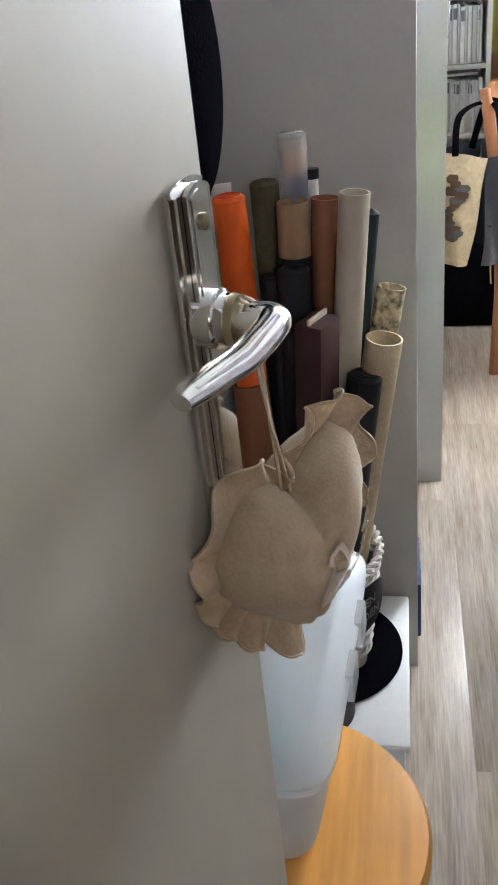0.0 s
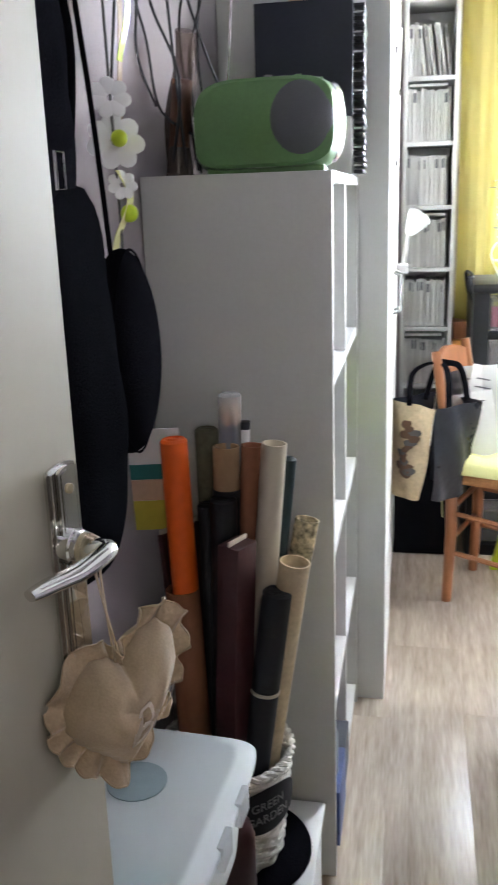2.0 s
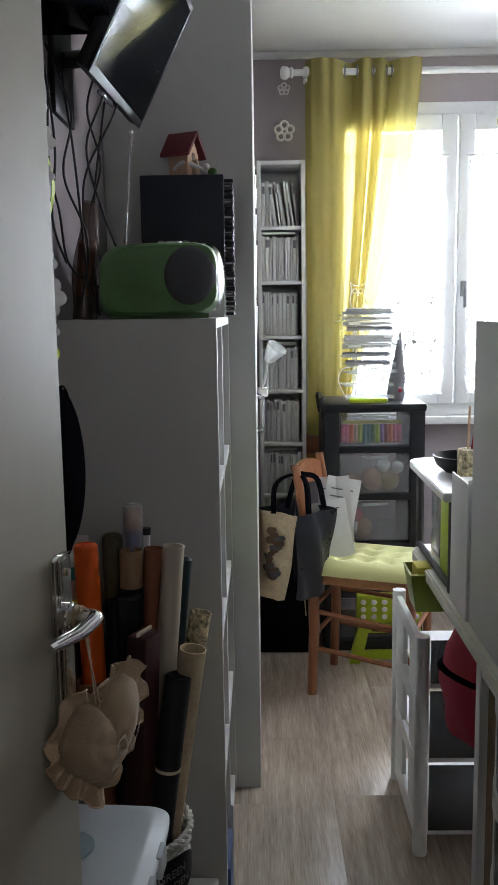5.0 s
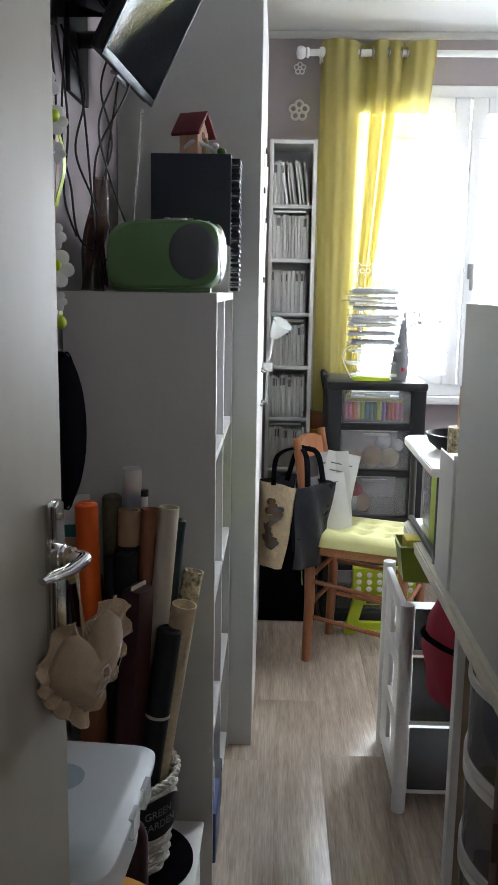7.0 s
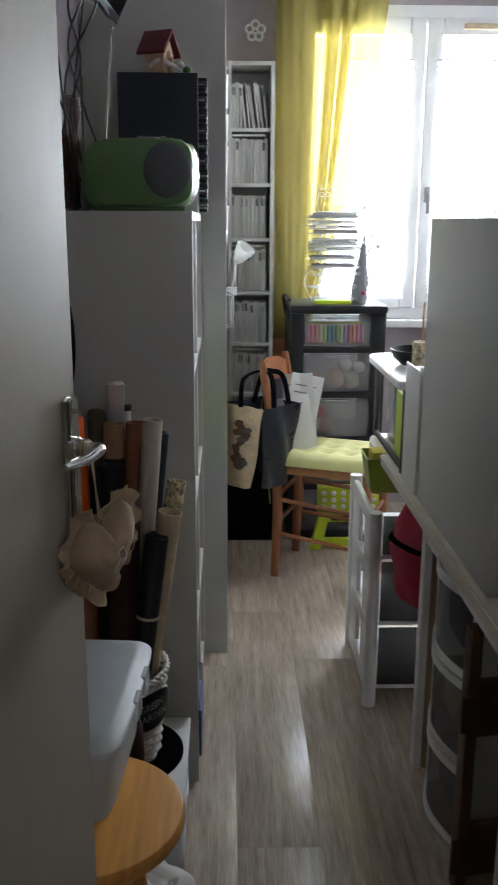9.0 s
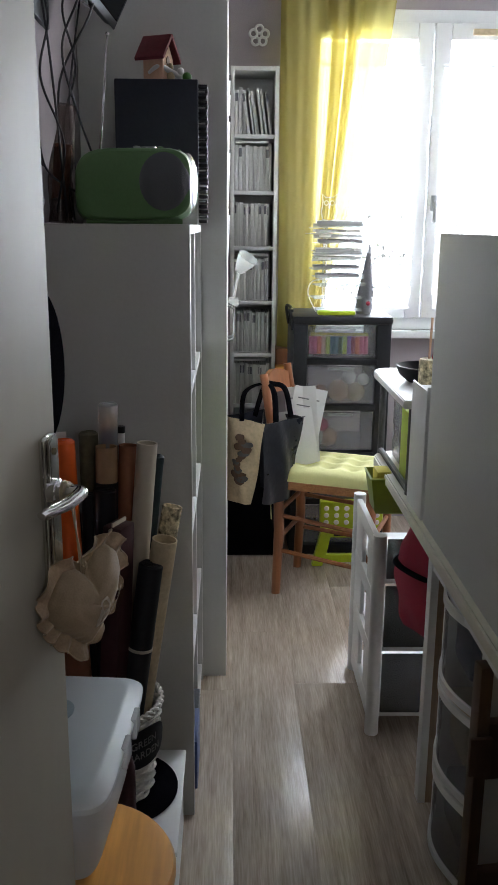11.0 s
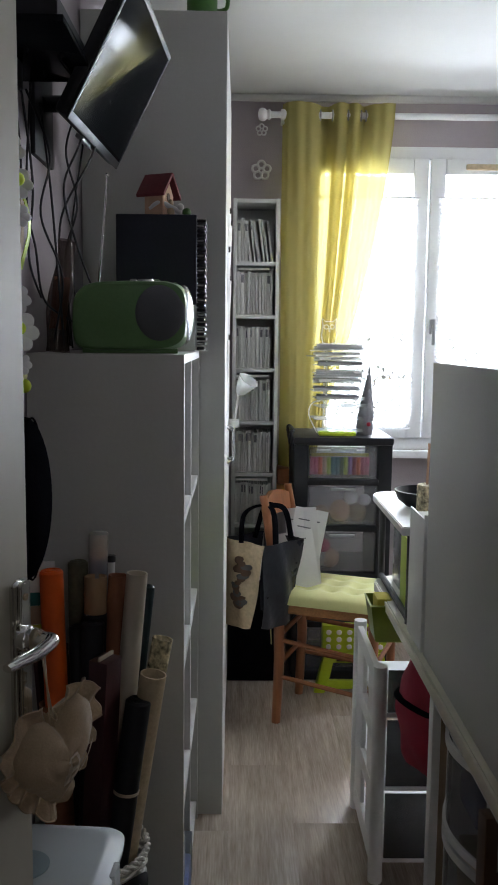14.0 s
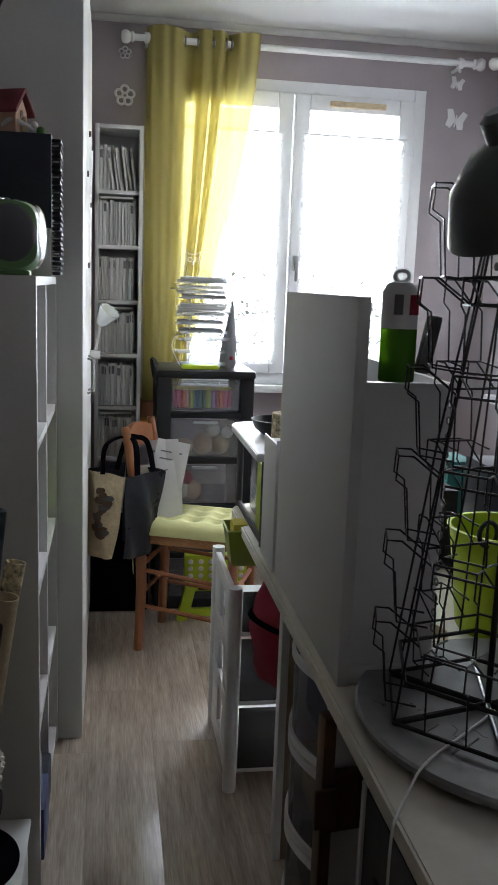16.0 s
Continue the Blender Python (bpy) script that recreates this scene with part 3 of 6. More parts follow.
# white crate on the floor with a black disc on it, and the basket
wc = thing("white_crate", "low white plastic crate with a grey rim on the floor", "crate", pose(-0.115, 1.22, 0))
part("body", boxes(((-0.145, -0.16, 0.0), (0.150, 0.17, 0.19), 0.012)), M["plastic"], wc)
part("rim", boxes(((-0.152, -0.167, 0.186), (0.157, 0.178, 0.199), 0.005)), M["plastic"], wc)
part("handle_slot", boxes(((-0.05, -0.1625, 0.12), (0.05, -0.1605, 0.15))), M["felt"], wc)
solid("black_disc", lathe(bmesh.new(), [(0.128, 0), (0.131, 0.002), (0.131, 0.006), (0.127, 0.009), (0.01, 0.010)], 48, pose(-0.10, 1.25, 0.1995)), M["cloth"],
      "flat black round disc lying on the white crate", "disc")
sb = thing("plastic_bag", "crumpled white plastic bag on the floor under the stool", "bag", pose(-0.04, 0.90, 0))


def crumple(u, v):
    a, b = 2 * math.pi * u, math.pi * (v - 0.5)
    r = 0.10 * (1 + 0.22 * noise.noise(Vector((math.cos(a) * 2.2, math.sin(a) * 2.2, v * 4))))
    return (r * math.cos(a) * math.cos(b), 1.15 * r * math.sin(a) * math.cos(b), max(0.0, 0.085 + r * 1.0 * math.sin(b)))


part("body", sheet(40, 22, crumple), M["paper"], sb)
part("handle_loop", bar([(0.05, 0.0, 0.15), (0.075, -0.02, 0.18), (0.06, -0.05, 0.165), (0.03, -0.05, 0.15)], 0.006, 8, 0.3, smooth=5), M["paper"], sb)
solid("red_bottle", lathe(bmesh.new(), [(0.03, 0), (0.033, 0.01), (0.033, 0.15), (0.026, 0.175), (0.012, 0.19), (0.012, 0.21)], 20, pose(-0.075, 1.105, 0.2)), M["maroon"],
      "dark red bottle beside the wicker basket", "bottle")
solid("green_leaf_toy", ball(bmesh.new(), 0.02, Matrix.Translation((0.03, 0.78, 0.016)) @ Matrix.Diagonal((1.2, 1, 0.8, 1))), M["leaf"], "small green ball on the floor", "ball")


def wicker_basket():
    t = thing("wicker_basket", "white wicker basket with a black oval label, filled with rolls", "basket", pose(-0.118, 1.250, 0.2095))
    part("lining", lathe(bmesh.new(), [(0.082, 0.004), (0.090, 0.01), (0.110, 0.2), (0.106, 0.2), (0.086, 0.014), (0.001, 0.012)], 36, cap=False), M["wicker"], t)
    for k in range(19):
        z = 0.008 + k * 0.0106
        r = 0.092 + 0.021 * z / 0.2
        pts = [((r + 0.0028 * math.cos(13 * a + math.pi * (k % 2))) * math.cos(a), (r + 0.0028 * math.cos(13 * a + math.pi * (k % 2))) * math.sin(a), z)
               for a in (2 * math.pi * i / 78 for i in range(78))]
        part("strand", bar(pts, 0.0044, 6, closed=True), M["wicker"], t)
    for k in range(2):
        part("rim_braid", bar([((0.115 + 0.0035 * math.sin(22 * a + 3 * k)) * math.cos(a), (0.115 + 0.0035 * math.sin(22 * a + 3 * k)) * math.sin(a), 0.207 + 0.0045 * math.cos(22 * a + 3 * k))
                               for a in (2 * math.pi * i / 96 for i in range(132))], 0.0048, 6, closed=True), M["wicker"], t, "braided rim")

    def label(u, v):
        a, s = radians(-42) + radians(78) * (u - 0.5), v - 0.5
        k = math.sqrt(max(0.0, 1 - (2 * (u - 0.5)) ** 2))
        r = 0.119
        return (r * math.cos(a), r * math.sin(a), 0.143 + 0.085 * s * k)
    lb = part("label", sheet(24, 6, label, 0.0015), M["black"], t, "black oval label with worn pale lettering")
    for text, z in (("GREEN", 0.148), ("GARDEN", 0.123)):
        cv = bpy.data.curves.new("lettering", "FONT")
        cv.body, cv.size, cv.extrude, cv.align_x = text, 0.0225, 0.0004, "CENTER"
        src = bpy.data.objects.new("lettering", cv)
        me = bpy.data.meshes.new_from_object(src)
        bpy.data.objects.remove(src)
        for vt in me.vertices:
            a = radians(-42) + vt.co.x / 0.12
            vt.co = ((0.1206 + vt.co.z) * math.cos(a), (0.1206 + vt.co.z) * math.sin(a), z + vt.co.y)
        me.materials.append(M["marble"])
        word = new("lettering", me)
        word.parent = lb


wicker_basket()


def roll(label, top, r, material, foot=None, hollow=True, wall=0.0025, name="paper_roll", z0=0.222, band=None, cap=None, sq=None, sleeve=None):
    """A tube or roll leaning in the basket: top centre, radius; foot on the basket's bottom."""
    top = Vector(top)
    if foot is None:
        foot = (-0.118 + (top.x + 0.10) * 0.4, 1.262 + (top.y - 1.27) * 0.3)
    foot = Vector((foot[0], foot[1], z0))
    h = (top - foot).length
    t = thing(name, label, "roll", look(foot, foot * 2 - top), "rolls in the basket")
    if sq:
        part("body", boxes(((-sq[0] / 2, -sq[1] / 2, 0), (sq[0] / 2, sq[1] / 2, h), 0.003)), material, t)
        part("end_flap", boxes(((-sq[0] / 2 + 0.002, -0.002, h), (sq[0] / 2 - 0.002, 0.002, h + 0.008), 0.001)), M["foil"], t)
    elif hollow:
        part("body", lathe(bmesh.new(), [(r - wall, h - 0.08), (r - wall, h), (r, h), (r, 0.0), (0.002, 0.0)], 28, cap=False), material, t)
        # dark disc down the bore: shade inside the open tube, put in as colour
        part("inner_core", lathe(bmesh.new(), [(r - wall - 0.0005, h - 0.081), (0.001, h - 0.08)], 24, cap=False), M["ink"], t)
    else:
        part("body", lathe(bmesh.new(), [(r, 0), (r, h - 0.004), (r - 0.004, h), (0.001, h)], 28), material, t)
        part("rolled_end", bar([((r - 0.005) * (1 - 0.22 * i / 12) * math.cos(i * 0.5236), (r - 0.005) * (1 - 0.22 * i / 12) * math.sin(i * 0.5236), h + 0.0003) for i in range(37)], 0.0008, 5), material, t, "spiral edge of the rolled end")
    if sleeve:
        part("sleeve", lathe(bmesh.new(), [(r + 0.0015, 0.01), (r + 0.0015, sleeve), (r, sleeve + 0.001)], 24), M["black"], t, "black paper sleeve")
    if band:
        part("band", lathe(bmesh.new(), [(r + 0.0012, band), (r + 0.0012, band + 0.006)], 24), M["foil"], t)
    if cap:
        part("cap", lathe(bmesh.new(), [(r + 0.001, h - cap[0]), (r + 0.001, h + 0.001), (0.001, h + 0.002)], 24), cap[1], t)
    return t


roll("shiny silvery cardboard tube with an open end", (-0.022, 1.275, 0.966), 0.0205, M["foil"])
roll("birch-patterned roll with dark marks", (0.022, 1.335, 0.815), 0.021, M["bark"], (-0.09, 1.28))
roll("cream textured roll with a creased end", (0.012, 1.245, 0.775), 0.0255, M["cream"], (-0.075, 1.25))
roll("black roll held by a thin band", (-0.014, 1.222, 0.733), 0.0245, M["black"], (-0.085, 1.215), False, band=0.33)
roll("brown kraft tube standing among the rolls", (-0.062, 1.30, 0.955), 0.0195, M["terra"], sleeve=0.5)
roll("kraft roll with a black lower half", (-0.105, 1.29, 0.955), 0.022, M["kraft"], sleeve=0.66)
roll("black roll of card", (-0.107, 1.262, 0.875), 0.0225, M["black"], hollow=False)
roll("clear plastic tube with a blue print", (-0.105, 1.33, 1.035), 0.0195, M["clear"], (-0.115, 1.31), False)
roll("rolled paper with a blue print inside the clear tube", (-0.105, 1.331, 1.012), 0.0145, M["blue"], (-0.115, 1.3105), False, cap=(0.03, M["peach"]))
roll("dark green thin tube", (-0.003, 1.318, 0.93), 0.0115, M["pine_green"], hollow=False)
roll("long maroon cardboard box standing among the rolls", (-0.072, 1.195, 0.825), 0.02, M["maroon"], (-0.105, 1.21), sq=(0.052, 0.04), name="long_box")
roll("bright orange tube in a terracotta sleeve", (-0.184, 1.255, 0.976), 0.0225, M["orange"], (-0.165, 1.25), hollow=False)
solid("terracotta_sleeve", lathe(bmesh.new(), [(0.029, 0), (0.0285, 0.49), (0.0245, 0.49), (0.0245, 0.02)], 28, look((-0.166, 1.249, 0.223), (-0.128, 1.241, -0.90)), False), M["terra"],
      "terracotta paper sleeve round the orange tube", "roll")
roll("olive patterned paper roll", (-0.147, 1.33, 0.975), 0.020, M["oliveprint"], (-0.14, 1.31), hollow=False)
roll("black tube standing in the basket", (-0.140, 1.275, 0.86), 0.015, M["black"], (-0.135, 1.28), hollow=False)
roll("thin white tube in the basket", (-0.082, 1.335, 0.985), 0.009, M["paper"], (-0.10, 1.31), hollow=False, cap=(0.012, M["black"]))
roll("dark red folder standing in the basket", (-0.20, 1.31, 0.80), 0.02, M["maroon"], (-0.15, 1.28), sq=(0.09, 0.012), name="folder")

card = thing("printed_card", "pale printed card with teal and yellow stripes behind the rolls", "card", pose(-0.243, 1.30, 0.80, 6, 0, 12))
part("sheet", boxes(((-0.038, -0.001, 0.0), (0.055, 0.001, 0.185))), M["paper"], card)
part("stripe", boxes(((-0.038, -0.0025, 0.0), (0.055, -0.0012, 0.055))), M["yellow"], card, "yellow stripe")
part("stripe", boxes(((-0.038, -0.0025, 0.095), (0.055, -0.0012, 0.122))), M["teal"], card, "teal stripe")
part("stripe", boxes(((-0.038, -0.0025, 0.056), (0.055, -0.0012, 0.094))), M["peach"], card, "pale peach stripe")


# bags and garland on the wall behind the door
def soft_bag(name, label, m, w, h, d, material, strap, flap=0.0):
    t = thing(name, label, "bag", m)

    def f(u, v):
        a, z = 2 * math.pi * u, v
        k = (0.62 + 0.38 * math.sin(math.pi * min(1, z * 1.05)) ** 0.5) if 0 < z < 1 else 0.12
        c, s = math.cos(a), math.sin(a)
        nz = 1 + 0.10 * noise.noise(Vector((c * 1.6, s * 1.6, z * 5))) + 0.03 * math.sin(a * 9 + z * 7)
        return (w / 2 * k * nz * math.copysign(abs(c) ** 0.7, c), d / 2 * k * nz * s, -h * (1 - z))
    part("body", sheet(36, 26, f), material, t)
    for dx in (-0.3, 0.3):
        part("strap", bar([(dx * w, 0, -0.03), (dx * w * 0.8, d * 0.2, strap * 0.5), (0, 0.005, strap)], 0.008, 8, 0.35, smooth=6), material, t)
    part("buckle", bar([(0.3 * w - 0.010, d * 0.5, -0.02), (0.3 * w + 0.010, d * 0.5, -0.02), (0.3 * w + 0.010, d * 0.5, 0.015), (0.3 * w - 0.010, d * 0.5, 0.015)], 0.002, 6, closed=True), M["chrome"], t, "small metal buckle")
    if flap:
        part("pocket", boxes(((-w * 0.32, d * 0.42, -h * 0.75), (w * 0.32, d * 0.52, -h * 0.4), 0.01)), material, t)
    return t


side = pose(0, 0, 0, 0, 0, -90)
soft_bag("shoulder_bag", "long navy cloth bag hanging on the wall behind the door", pose(-0.205, 0.86, 1.38) @ side, 0.26, 0.47, 0.12, M["navycloth"], 0.3)
soft_bag("handbag", "black cloth bag hanging on the wall behind the door", pose(-0.212, 0.80, 1.72) @ side, 0.26, 0.50, 0.10, M["cloth"], 0.25)
cap_ob = thing("black_bag", "rounded black bag hanging from a hook", "bag", pose(-0.175, 1.03, 1.155))
part("body", ball(bmesh.new(), 0.135, Matrix.Diagonal((0.30, 0.60, 1.0, 1)), 32, 20), M["cloth"], cap_ob)
part("piping", bar([(0.012, 0.0795 * math.cos(a), 0.133 * math.sin(a)) for a in (2 * math.pi * i / 40 for i in range(40))], 0.0018, 6, closed=True), M["cloth"], cap_ob, "dark piping")
part("strap", bar([(0.0, -0.03, 0.10), (-0.02, -0.02, 0.35), (-0.05, -0.02, 0.62)], 0.006, 8, 0.4, smooth=6), M["cloth"], cap_ob)
rail = thing("hook_rail", "dark hook rail on the wall above the hanging bags", "hook rail", pose(XL, 0.62, 1.95))
part("board", boxes(((0.001, 0, 0), (0.016, 0.62, 0.06), 0.004)), M["darkwood"], rail)
for k in range(5):
    part("hook", bar([(0.015, 0.06 + 0.125 * k, 0.035), (0.05, 0.06 + 0.125 * k, 0.02), (0.062, 0.06 + 0.125 * k, 0.045)], 0.005, 8, smooth=5), M["chrome"], rail)


def flower(bm, r, m, petals=5, z=0.0035):
    for k in range(petals):
        a = 2 * math.pi * k / petals
        ball(bm, r * 0.44, m @ pose(r * 0.58 * math.cos(a), r * 0.58 * math.sin(a), 0, 0, 0, math.degrees(a)) @ Matrix.Diagonal((1, 0.85, z / r, 1)), 12, 8)
    return bm


gar = thing("flower_garland", "hanging garland of white fabric daisies with lime green centres and ribbons", "garland", pose(-0.228, 1.17, 1.43))
face = Matrix.Rotation(radians(70), 4, "X") @ Matrix.Rotation(radians(25), 4, "Y")
for k, (y, z, r, dx) in enumerate(((0.03, 0.0, 0.042, 0.0), (0.0, 0.055, 0.03, 0.006), (0.03, -0.06, 0.022, 0.006), (0.04, 0.26, 0.034, 0.0), (0.02, 0.20, 0.024, 0.01), (-0.04, 0.30, 0.036, 0.004))):
    m0 = pose(dx, y, z) @ face
    p = part("daisy", flower(bmesh.new(), r, m0, 7), M["paper"], gar, "white fabric daisy")
    if k in (0, 3, 5):
        part("daisy_centre", ball(bmesh.new(), 0.012, m0 @ pose(0.004, 0, 0.012)), M["lime"], p)
part("ribbon", sheet(4, 24, lambda u, v: (0.012 * math.sin(5 * v), 0.02 + 0.028 * u + 0.01 * math.sin(7 * v), -0.04 - 0.13 * v), 0.001), M["cushion"], gar, "yellow-green ribbon")
part("ribbon", sheet(4, 24, lambda u, v: (-0.005 + 0.01 * math.sin(5 * v), 0.05 + 0.02 * u + 0.05 * v, 0.34 - 0.36 * v), 0.001), M["linen"], gar, "pale ribbon")
part("ribbon", sheet(4, 24, lambda u, v: (0.01 + 0.01 * math.sin(4 * v), 0.055 + 0.022 * u, 0.24 - 0.13 * v), 0.001), M["lime"], gar, "green ribbon")
part("bead", ball(bmesh.new(), 0.013, pose(0.012, 0.035, -0.10)), M["lime"], gar)
part("cord", bar([(-0.01, 0.03, 0.5), (-0.005, 0.03, 0.2), (0, 0.03, -0.17)], 0.002, 6), M["ink"], gar)


# ---- shelf unit and what stands on it ----
def shelf_unit():
    x0, x1, y0, y1, h = XL + 0.004, 0.059, 1.425, 2.09, 1.386
    t = thing("shelf_unit", "grey-white open shelf unit standing against the wall", "shelf unit", pose(x0, y0, 0))
    w, d, b = x1 - x0, y1 - y0, 0.019
    part("side_panel", boxes(((0, 0, 0), (w, b, h), 0.0015)), M["grey"], t)
    part("side_panel", boxes(((0, d - b, 0), (w, d, h), 0.0015)), M["grey"], t)
    part("divider", boxes(((0.006, d / 2 - b / 2, 0.055), (w - 0.004, d / 2 + b / 2, h - b), 0.001)), M["white"], t)
    part("top_board", boxes(((0, b, h - b), (w, d - b, h), 0.001)), M["white"], t)
    part("back_panel", boxes(((0.001, b, 0.055), (0.006, d - b, h - b))), M["white"], t)
    for z in (0.055, 0.375, 0.705, 1.035):
        for ya, yb in ((b, d / 2 - b / 2), (d / 2 + b / 2, d - b)):
            part("shelf", boxes(((0.006, ya, z - b), (w - 0.003, yb, z), 0.001)), M["white"], t)
    part("plinth", boxes(((w - 0.03, b, 0), (w - 0.015, d - b, 0.035))), M["white"], t)


shelf_unit()
solid("red_tin", lathe(bmesh.new(), [(0.04, 0), (0.042, 0.004), (0.042, 0.11), (0.04, 0.115), (0.001, 0.116)], 24, pose(0.005, 1.52, 0.3755)), M["red"], "red tin on a low shelf", "tin")
solid("clear_jar", lathe(bmesh.new(), [(0.035, 0), (0.04, 0.01), (0.04, 0.10), (0.034, 0.12), (0.031, 0.12), (0.037, 0.098), (0.037, 0.012), (0.001, 0.01)], 24, pose(0.018, 1.50, 0.0555 + 0.13), False), M["clear"], "clear plastic jar on a blue box", "jar")
solid("blue_box", boxes(((-0.12, 1.447, 0.0555), (0.066, 1.60, 0.185), 0.004)), M["blue"], "dark blue cardboard box on the lowest shelf", "box")
solid("blue_box", boxes(((-0.12, 1.62, 0.0555), (0.062, 1.74, 0.16), 0.004)), M["navy"], "dark navy box on the lowest shelf", "box")
solid("green_folder", boxes(((-0.12, 1.80, 0.7055), (0.02, 1.83, 0.93), 0.003), ((-0.12, 1.835, 0.7055), (0.015, 1.86, 0.95), 0.003)), M["lime"], "pale green folders on a shelf", "folder")


def radio():
    """Its front, with loudspeakers, looks along +x."""
    t = thing("portable_radio", "green portable radio with grey loudspeakers and an antenna", "radio", pose(-0.066, 1.585, 1.387, 0, 0, 4))
    bm = bmesh.new()
    n, rings = 44, []
    for s in (-1, -0.96, -0.8, -0.4, 0, 0.4, 0.8, 0.96, 1):
        k = 1 - 0.10 * s * s - (0.06 if abs(s) == 1 else 0)
        ring = []
        for i in range(n):
            a = 2 * math.pi * i / n
            c, q = math.cos(a), math.sin(a)
            ring.append(bm.verts.new((0.128 * k * math.copysign(abs(c) ** 0.42, c), 0.135 * s, 0.0785 + 0.077 * k * math.copysign(abs(q) ** (0.62 if q > 0 else 0.4), q) + 0.006 * c)))
        rings.append(ring)
    for a, b in zip(rings, rings[1:]):
        for i in range(n):
            bm.faces.new((a[i], a[(i + 1) % n], b[(i + 1) % n], b[i]))
    bm.faces.new(rings[0][::-1])
    bm.faces.new(rings[-1])
    part("body", bm, M["radio"], t)
    part("foot", boxes(((-0.10, -0.11, 0.0), (0.10, 0.11, 0.010), 0.002)), M["radio"], t)
    for y in (-0.137,):
        part("speaker", ball(bmesh.new(), 0.06, Matrix.Translation((0.062, y + 0.012, 0.084)) @ Matrix.Diagonal((0.92, 0.40, 1.06, 1)), 28, 16), M["speaker"], t, "dark grey oval loudspeaker")
    part("front_trim", ball(bmesh.new(), 0.066, Matrix.Translation((0.112, 0, 0.083)) @ Matrix.Diagonal((0.36, 1.9, 1.02, 1)), 32, 16), M["silver"], t, "silver front panel")
    for k in range(4):
        part("button", boxes(((0.0 + 0.026 * k, -0.105, 0.140 - 0.002 * k), (0.015 + 0.026 * k, -0.085, 0.1555 - 0.002 * k), 0.004)), M["silver"], t, "chrome button")
    part("knob", lathe(bmesh.new(), [(0.018, 0), (0.017, 0.008), (0.001, 0.009)], 18, pose(0.03, -0.02, 0.152)), M["silver"], t)
    for k in range(3):
        part("button", boxes(((0.05 + 0.018 * k, -0.09, 0.140), (0.062 + 0.018 * k, -0.06, 0.156 - 0.003 * k), 0.003)), M["radio"], t)
    for z in (0.10, 0.082):
        part("socket", lathe(bmesh.new(), [(0.0035, 0), (0.0035, 0.002)], 12, pose(-0.002, -0.128, z, 90)), M["black"], t)
    part("grip_slot", boxes(((-0.065, -0.129, 0.118), (-0.045, -0.126, 0.122))), M["black"], t)
    part("antenna", bar([(-0.075, 0.0, 0.15), (-0.062, -0.03, 0.25), (-0.049, -0.06, 0.372)], [0.0028, 0.0024, 0.0018], 8), M["chrome"], t, "raised chrome antenna")
    part("antenna_tip", ball(bmesh.new(), 0.004, pose(-0.049, -0.06, 0.374)), M["chrome"], t)


radio()


def cd_tower():
    t = thing("cd_tower", "black cd rack with a column of cases seen edge-on", "cd rack", pose(-0.149, 1.915, 1.3865))
    part("foot_block", boxes(((0.0, 0.0, 0.0), (0.205, 0.15, 0.12), 0.003)), M["grey"], t, "grey block under the rack")
    part("body", boxes(((0.0, 0.0, 0.121), (0.208, 0.15, 0.35), 0.003)), M["navy"], t)
    for k in range(27):
        z = 0.004 + k * 0.0126
        part("cd_case", boxes(((0.2085, 0.010, z), (0.229 + 0.0012 * ((k * 7) % 3), 0.14, z + 0.0078), 0.001)), M["black"], t)
        if k % 3 == 1:
            part("case_label", boxes(((0.2086, 0.0092, z + 0.0015), (0.226, 0.0099, z + 0.0055))), M["silver"], t, "pale strip on a case edge")


cd_tower()


def bird_house():
    t = thing("toy_house", "small wooden toy house with a dark red roof", "toy house", pose(-0.044, 1.985, 1.737, 0, 0, -25) @ Matrix.Diagonal((0.80, 0.80, 1.12, 1)))
    part("body", flat_shape([(-0.035, 0), (0.035, 0), (0.035, 0.05), (0, 0.09), (-0.035, 0.05)], 0.07, Matrix(((0, 0, 1, -0.035), (1, 0, 0, 0), (0, 1, 0, 0), (0, 0, 0, 1))), 0.002), M["peach"], t)
    for s in (-1, 1):
        part("roof_slope", boxes(((-0.052, -0.004, 0), (0.052, 0.004, 0.078), 0.001, pose(0, 0, 0.098, 180 - 48 * s))), M["roof"], t, "dark red roof slope")
    part("figure", ball(ball(bmesh.new(), 0.013, pose(0.045, 0.0, 0.013)), 0.009, pose(0.045, 0, 0.032)), M["cream"], t, "small pale ornament")
    part("door_hole", lathe(bmesh.new(), [(0.01, 0), (0.01, 0.002)], 14, pose(0.0345, 0, 0.045, 0, 90)), M["darkwood"], t)


bird_house()
orn = thing("ornament_branch", "white curled ornament with green beads on the cd rack", "ornament", pose(-0.02, 1.97, 1.737))
part("curl", bar([(-0.045, 0, 0.02), (-0.02, -0.012, 0.035), (0.015, 0, 0.022), (0.035, 0.005, 0.01), (0.02, 0.01, 0.006)], 0.007, 10, smooth=6), M["paper"], orn)
part("bead", ball(bmesh.new(), 0.012, pose(0.05, 0, 0.012)), M["leaf"], orn, "green bead")
part("bead", ball(bmesh.new(), 0.009, pose(0.034, 0.0, 0.026)), M["paper"], orn)

